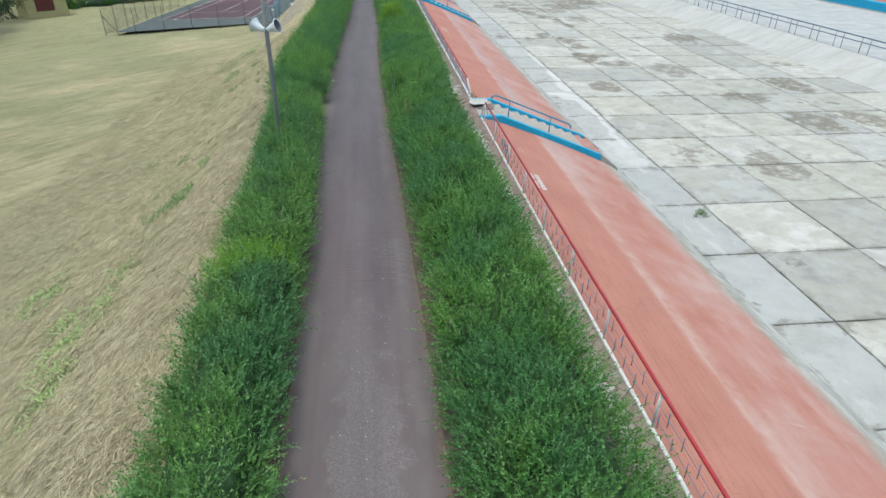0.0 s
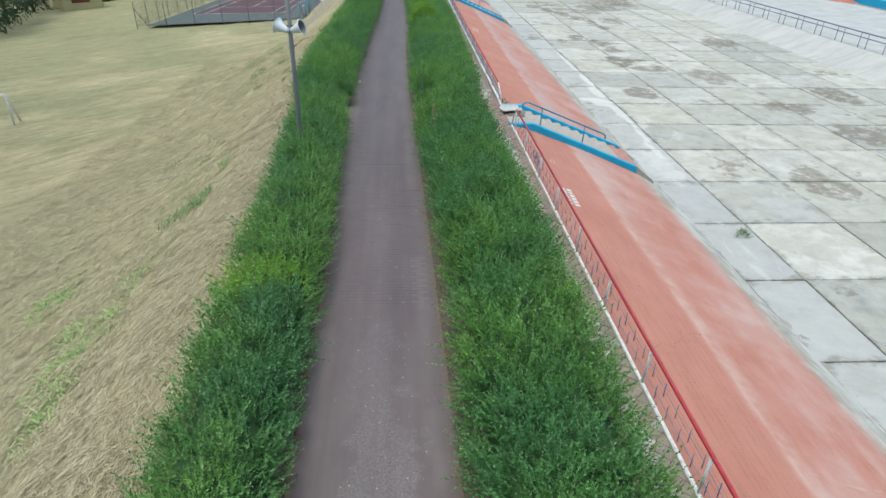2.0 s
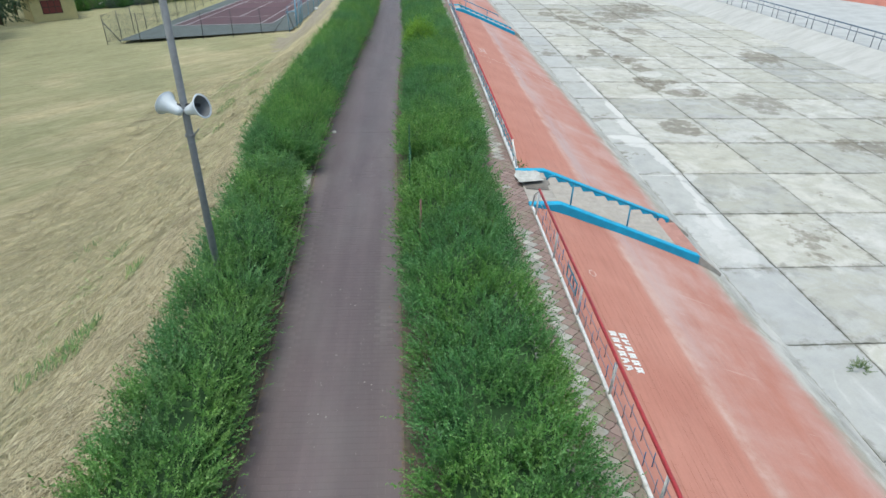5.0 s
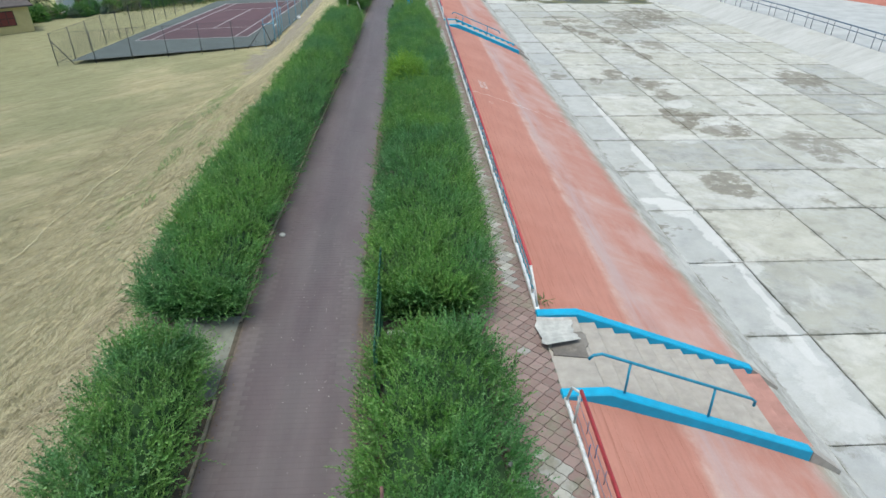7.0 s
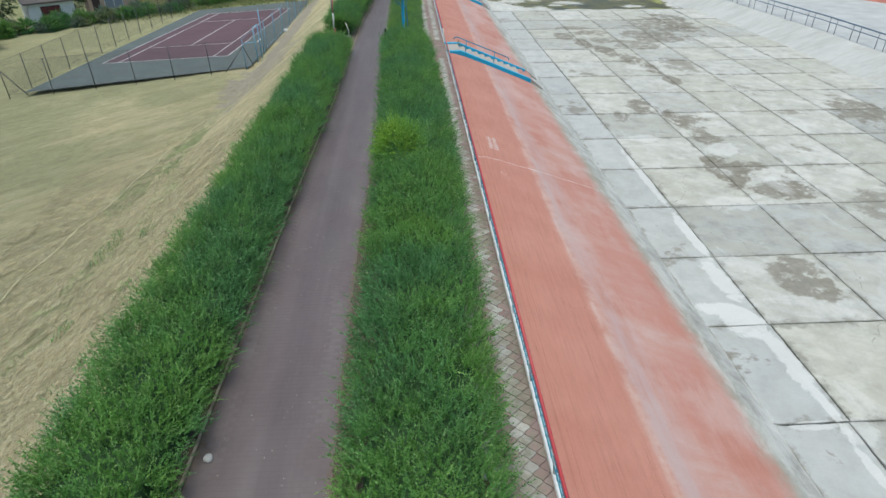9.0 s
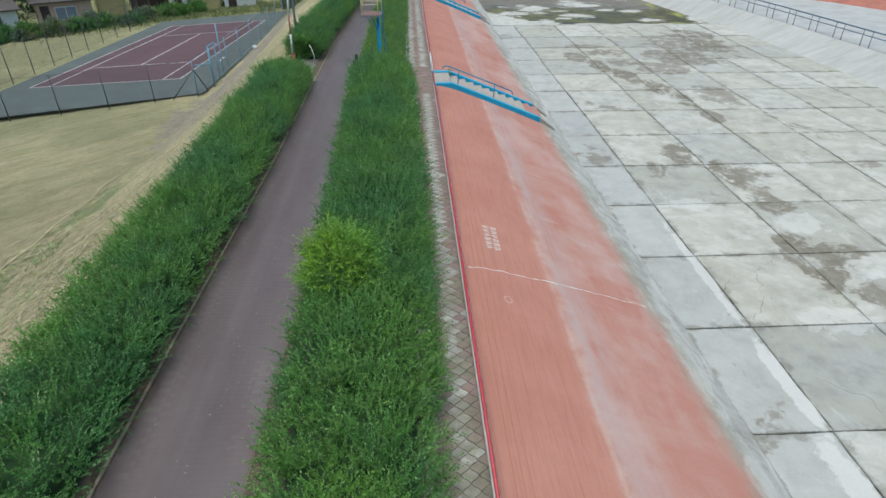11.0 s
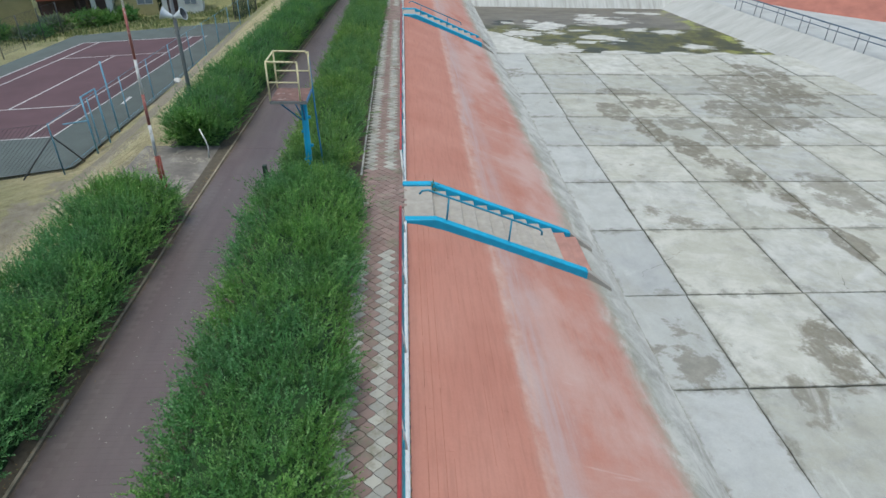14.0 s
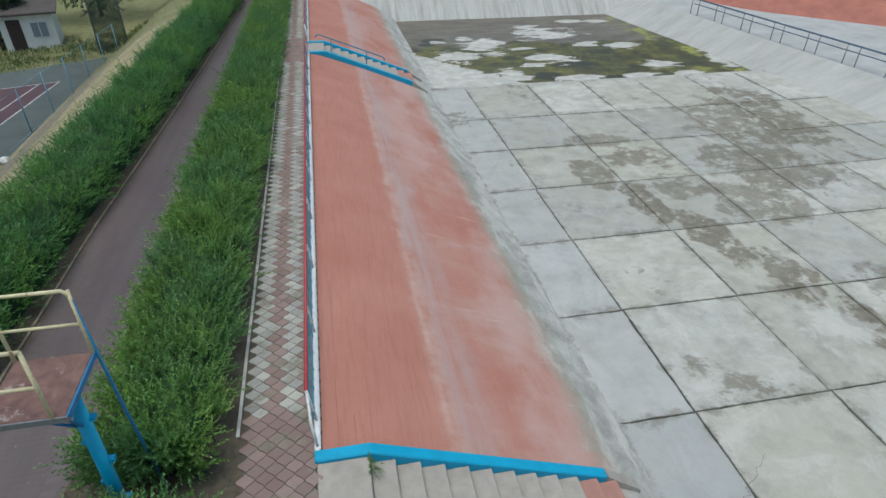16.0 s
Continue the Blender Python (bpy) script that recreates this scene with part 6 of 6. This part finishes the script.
# ---- straw and grass on the bank below the hedge ----
def blades(name, count, x0, x1, y0, y1, length, width, flat, material, seed, label, category, clump=0.0):
    rs = np.random.RandomState(seed)
    x = x1 - (x1 - x0) * rs.uniform(0, 1, count) ** 1.8
    y = rs.uniform(y0, y1, count)
    z = field_zs(x, y)
    lump = np.array([noise.noise((a * 0.8, b * 0.45, seed)) for a, b in zip(x, y)])
    keep = lump > clump
    x, y, z, lump = x[keep], y[keep], z[keep], lump[keep]
    n = len(x)
    ang = 0.8 + 0.6 * np.array([noise.noise((a * 0.35, b * 0.25, 9.0)) for a, b in zip(x, y)]) * 2 + rs.normal(0, 1.1, n)
    d = np.stack([np.cos(ang), np.sin(ang), np.full(n, flat) + rs.uniform(-0.1, 0.2, n)], 1)
    L = (length * rs.uniform(0.5, 1.4, n))[:, None]
    s = np.stack([-np.sin(ang), np.cos(ang), rs.uniform(-0.3, 0.3, n)], 1) * width
    p = np.stack([x, y, z + 0.02 + 0.08 * np.maximum(lump, 0) * rs.uniform(0, 1, n)], 1)
    m = p + d * L * 0.5 + np.array([0, 0, 0.035])
    e = p + d * L
    e[:, 2] = np.maximum(e[:, 2], field_zs(e[:, 0], e[:, 1]) + 0.01)
    q = np.stack([p, m - s, e, m + s], 1).reshape(-1, 3)
    return tagged(quads_ob(name, q, material), label, category, kind="stuff")


def bundles(count, each, x0, x1, y0, y1, seed, reach=(0.2, 0.55), stray=(0.75, 0.4, 0.9), material=None):
    """Handfuls of long straw combed down the bank, each lying its own way, heaped a little."""
    rs = np.random.RandomState(seed)
    x = x1 - (x1 - x0) * rs.uniform(0, 1, count) ** 1.7
    y = rs.uniform(y0, y1, count)
    lie = np.array([noise.noise((a * 0.3, b * 0.22, 4.0)) for a, b in zip(x, y)])
    ang = 0.95 + 1.2 * lie + rs.normal(0, stray[0], count)
    heap = np.maximum(0, np.array([noise.noise((a * 0.9, b * 0.6, 8.0)) for a, b in zip(x, y)])) * 0.22
    x, y, ang, heap = (np.repeat(v, each) for v in (x, y, ang, heap))
    n = len(x)
    ang = ang + rs.normal(0, stray[1], n)
    x, y = x + rs.normal(0, 0.09, n), y + rs.normal(0, 0.12, n)
    L = rs.uniform(*reach, n)
    lift = rs.uniform(0.02, 0.05, n) + heap * rs.uniform(0.3, 1.0, n)
    bend = rs.normal(0, stray[2], n)
    rows = []
    for f in (-0.5, 0.0, 0.5):
        a = ang + bend * f
        px, py = x + np.cos(a) * L * f, y + np.sin(a) * L * f
        rows.append(np.stack([px, py, field_zs(px, py) + 0.015 + lift * (1.0 if f == 0 else 0.35)], 1))
    side = np.stack([-np.sin(ang), np.cos(ang), rs.uniform(-0.4, 0.4, n)], 1) * 0.0055
    v = np.stack([rows[0], rows[1] - side, rows[2], rows[1] + side], 1).reshape(-1, 3)
    return tagged(quads_ob("straw", v, material or M_STRAW), "long dry straw combed down the bank in heaps", "straw", kind="stuff")


bundles(7000, 16, -14.5, -4.45, 6, 48, 17)
bundles(1700, 18, -6.5, -4.4, 7, 34, 23, (0.4, 0.95), (0.4, 0.16, 0.6), M_PALESTRAW)
blades("straw", 70000, -14.5, -4.7, 3, 62, 0.34, 0.004, 0.02, M_STRAW, 3, "loose dry straw lying on the bank", "straw", -0.45)
blades("grass", 26000, -10.0, -6.6, 3, 50, 0.15, 0.012, 0.8, M_GRASS, 5, "green grass showing through the straw", "grass", 0.42)


# green grass standing up through the straw where it is thin
rt = np.random.RandomState(41)
quads = []
for tx, ty, ra, rb_, k in TUFTS:
    for _ in range(int(800 * k * ra * rb_ / 0.2) if ty < 20 else int(500 * k)):
        x, y = tx + rt.normal(0, ra * 0.7), ty + rt.normal(0, rb_ * 0.6)
        if noise.noise((x * 2.2, y * 1.4, 5)) < rt.uniform(-0.4, 0.3):
            continue
        a, h_ = rt.uniform(0, 6.28), rt.uniform(0.04, 0.12)
        lean = np.array([rt.normal(0, 1.1), rt.normal(0, 1.1), 0.7]) * h_
        wd = np.array([math.cos(a), math.sin(a), 0]) * rt.uniform(0.008, 0.016)
        p = np.array([x, y, field_z(x, y) + 0.02])
        quads += [p - wd * 0.6, p + lean * 0.6 - wd, p + lean, p + lean * 0.5 + wd]
tagged(quads_ob("grass_tufts", np.array(quads), M_TUFT), "green grass tufts standing in the mown hay", "grass", kind="stuff")

# uncut grass and herbs between the court and the cottages
def uncut(count, seed):
    rs = np.random.RandomState(seed)
    f = rs.uniform(0, 1, count)
    x = -29 + 19.5 * f + rs.normal(0, 0.6, count)
    y = 84.5 + 12.5 * f ** 0.8 + rs.normal(0, 1.6, count)
    lump = np.array([noise.noise((a * 0.6, b * 0.6, 3)) for a, b in zip(x, y)])
    keep = lump > rs.uniform(-0.5, 0.3, count)
    x, y, lump = x[keep], y[keep], lump[keep]
    n = len(x)
    p = np.stack([x, y, field_zs(x, y)], 1)
    h = (rs.uniform(0.08, 0.26, n) * (1 + 1.2 * np.maximum(lump, 0)))[:, None]
    lean = np.concatenate([rs.normal(0, 0.35, (n, 2)), np.ones((n, 1))], 1) * h
    a = rs.uniform(0, 6.28, n)
    w = np.stack([np.cos(a), np.sin(a), np.zeros(n)], 1) * rs.uniform(0.02, 0.05, (n, 1))
    v = np.stack([p - w * 0.5, p + lean * 0.6 - w, p + lean, p + lean * 0.5 + w], 1).reshape(-1, 3)
    return tagged(quads_ob("rough_grass", v, M_ROUGH), "uncut yellowing grass and herbs behind the tennis court", "grass", kind="stuff")


M_ROUGH = mat("uncut_grass", lambda nt, bs: base(nt, bs, ramp(nt, island(nt), [(0, (0.07, 0.12, 0.03)), (0.4, (0.14, 0.19, 0.06)), (0.7, (0.27, 0.28, 0.11)), (1, (0.45, 0.42, 0.24))])), 0.8)
uncut(22000, 51)

# weeds along the foot of the railing
rw = np.random.RandomState(31)
quads = []
for _ in range(5200):
    y = rw.uniform(2, 22.5)
    x = in_r(y) - 0.25 + abs(rw.normal(0, 0.2))
    if x > 2.52 or noise.noise((x * 1.5, y * 0.8, 6)) < rw.uniform(-0.35, 0.25):
        continue
    a, h_ = rw.uniform(0, 6.28), rw.uniform(0.03, 0.14)
    lean = np.array([rw.normal(0, 0.5), rw.normal(0, 0.5), 1.0]) * h_
    wd = np.array([math.cos(a), math.sin(a), 0]) * rw.uniform(0.006, 0.014)
    p = np.array([x, y, 0.02])
    quads += [p - wd * 0.6, p + lean * 0.6 - wd, p + lean, p + lean * 0.5 + wd]
tagged(quads_ob("verge_weeds", np.array(quads), M_VERGE), "low grass and weeds along the foot of the railing", "weeds", kind="stuff")


# ---- fallen leaves, white stone ----
M_LITTER = mat("fallen_leaves", lambda nt, bs: base(nt, bs, ramp(nt, island(nt), [(0, (0.06, 0.038, 0.022)), (0.5, (0.15, 0.09, 0.04)), (0.8, (0.23, 0.16, 0.07)), (1, (0.1, 0.13, 0.045))])), 0.8)
rl = np.random.RandomState(21)
quads = []
for side, sgn in ((path_left, 1), (path_right, -1)):
    for _ in range(6500):
        y = rl.uniform(2, 75)
        if noise.noise((y * 0.5, sgn, 3)) < rl.uniform(-0.6, 0.5):
            continue
        x = side(y) + sgn * (-0.2 + abs(rl.normal(0, 0.13)))
        a = rl.uniform(0, 6.28)
        s = rl.uniform(0.009, 0.024)
        p = np.array([x, y, 0.024 + rl.uniform(0, 0.012)])
        u = np.array([math.cos(a), math.sin(a), rl.uniform(-0.3, 0.3)]) * s
        w = np.array([-math.sin(a), math.cos(a), rl.uniform(-0.3, 0.3)]) * s * 0.6
        quads += [p - u, p - w, p + u, p + w]
tagged(quads_ob("leaf_litter", np.array(quads), M_LITTER), "brown fallen leaves along the path edges", "leaf litter", kind="stuff")
quads = []
for _ in range(900):
    y = rl.uniform(5, 62)
    if noise.noise((y * 0.25, 1.7, 8)) < rl.uniform(-0.5, 0.5):
        continue
    x = path_left(y) + (path_right(y) - path_left(y)) * min(max(rl.normal(0.55, 0.2), 0.05), 0.97)
    a, s = rl.uniform(0, 6.28), rl.uniform(0.007, 0.02)
    p = np.array([x, y, 0.02])
    u = np.array([math.cos(a), math.sin(a), rl.uniform(-0.2, 0.2)]) * s
    w = np.array([-math.sin(a), math.cos(a), rl.uniform(-0.2, 0.2)]) * s * 0.6
    quads += [p - u, p - w, p + u, p + w]
tagged(quads_ob("path_grit", np.array(quads), plain("pale_petals_and_grit", (0.42, 0.4, 0.36), 0.85, vary=0.5, scale=3)), "pale petals and grit scattered on the path", "litter", kind="stuff")
st = thing("stone", (-2.85, 28.8, 0.012), "small white stone lying on the path", "stone")
bm = bmesh.new()
bmesh.ops.create_icosphere(bm, subdivisions=2, radius=0.08)
for q in bm.verts:
    q.co *= 1 + 0.3 * noise.noise(q.co * 20)
    q.co.z = max(q.co.z * 0.7 + 0.02, 0)
part("pebble", bm, M_EDGING, st, smooth=True)


# ---- setts of the footpath, laid in staggered rows ----
SETT_L, SETT_W = 0.21, 0.105
sett = bpy.data.meshes.new("sett")
hx, hy = SETT_L / 2 - 0.0015, SETT_W / 2 - 0.0015
top = [(-hx + 0.002, -hy + 0.002, 0.0), (hx - 0.002, -hy + 0.002, 0.0), (hx - 0.002, hy - 0.002, 0.0), (-hx + 0.002, hy - 0.002, 0.0)]
foot = [(-hx, -hy, -0.006), (hx, -hy, -0.006), (hx, hy, -0.006), (-hx, hy, -0.006)]
sett_faces = [(0, 1, 2, 3)] + [(4 + k, 4 + (k + 1) % 4, (k + 1) % 4, k) for k in range(4)]
sett.from_pydata(top + foot, [], sett_faces)
sett.materials.append(M_SETT)
sett.attributes.new("across", "FLOAT", "POINT").data.foreach_set("value", [0.5] * 8)
corners = np.array([(top + foot)[q] for f in sett_faces for q in f])
rb = np.random.RandomState(8)
joined, over = [], []
for j in range(124, 950):
    y = j * SETT_W
    lx, rx = path_left(y) + 0.03, path_right(y) - 0.02
    for i in range(int((rx - lx) / SETT_L)):
        x = lx + (i + 0.5 + (0.5 if j % 2 else 0.0)) * SETT_L
        if x + hx > rx:
            continue
        z = 0.0105 + rb.uniform(-0.0006, 0.0006)
        if 14.6 < y < 17.1:
            ob = new("sett", sett)
            ob.parent = path
            ob.matrix_basis = Matrix.Translation((x, y, z)) @ Matrix.Rotation(rb.uniform(-0.012, 0.012), 4, "Z")
        else:
            joined.append(corners + (x, y, z))
            over += [(x - lx) / (rx - lx)] * len(corners)
setts = quads_ob("setts", np.concatenate(joined), M_SETTS, path)
setts.data.attributes.new("across", "FLOAT", "POINT").data.foreach_set("value", over)
tagged(setts, kind="stuff")


# ---- pavers beside the kerb ----
def paver_outline(s):
    pts = []
    for k in range(4):
        a = math.pi / 2 * k
        for i in range(4):
            f = i / 4 + 0.001
            px, py = s / 2, s / 2 - s * f
            px += 0.009 * math.sin(2 * math.pi * f) * (1 if k % 2 else -1)
            pts.append((px * math.cos(a) + py * math.sin(a), -px * math.sin(a) + py * math.cos(a)))
    return pts


TILE = 0.19
DIAG = TILE * math.sqrt(2)


def paver_geometry():
    out = paver_outline(TILE - 0.006)
    c, s = math.cos(math.pi / 4), math.sin(math.pi / 4)
    out = [(x * c - y * s, x * s + y * c) for x, y in out]
    n = len(out)
    v = [(x, y, -0.03) for x, y in out] + [(x * 0.975, y * 0.975, 0.005) for x, y in out]
    f = [(n + (i + 1) % n, n + i, i, (i + 1) % n) for i in range(n)]
    return v, [t[::-1] for t in f] + [tuple(n + i for i in range(n))[::-1]]


paving = tagged(new("paved_strip"), "strip of scalloped red and pale concrete pavers beside the kerb", "pavement", kind="structure")
strip("paver_bed", lambda y: 1.55, lambda y: 2.56, 0.004, plain("dark_joint_sand", (0.2, 0.17, 0.14), 0.95, vary=0.4, scale=12), "dark sand between the pavers", "pavement")
pv, pf = paver_geometry()
meshes = {}
for key, m_ in (("red", M_PAVER), ("pale", M_PAVERPALE)):
    me = bpy.data.meshes.new("paver")
    me.from_pydata(pv, [], pf)
    me.materials.append(m_)
    me.update()
    meshes[key] = me
rest = {"red": ([], []), "pale": ([], [])}
rp = random.Random(11)
for i in range(8):
    x = 1.60 + i * DIAG / 2
    for j in range(-20, 358):
        y = 0.0 + j * DIAG + (DIAG / 2 if i % 2 else 0)
        near_stair = any(a - 1.2 < y < b + 0.8 for a, b in STAIRS)
        pale = (i in (0, 1, 4, 5)) and not near_stair
        if rp.random() < 0.025:
            pale = not pale
        key = "pale" if pale else "red"
        z = 0.022 + 0.006 * rp.random()
        ax, ay = rp.uniform(-0.012, 0.012), rp.uniform(-0.012, 0.012)
        if 48.6 < y < 53.6 or 58.2 < y < 63.2:
            ob = new("paver", meshes[key])
            ob.parent = paving
            ob.matrix_basis = Matrix.Translation((x, y, z)) @ Matrix.Rotation(ax, 4, "X") @ Matrix.Rotation(ay, 4, "Y")
        else:
            v, f = rest[key]
            o = len(v)
            v += [(x + a, y + b, z + c + ax * b - ay * a) for a, b, c in pv]
            f += [tuple(o + q for q in t) for t in pf]
for key, m_ in (("red", M_PAVERS), ("pale", M_PAVERSPALE)):
    tagged(mesh_ob("pavers", *rest[key], m_, paving), kind="stuff")
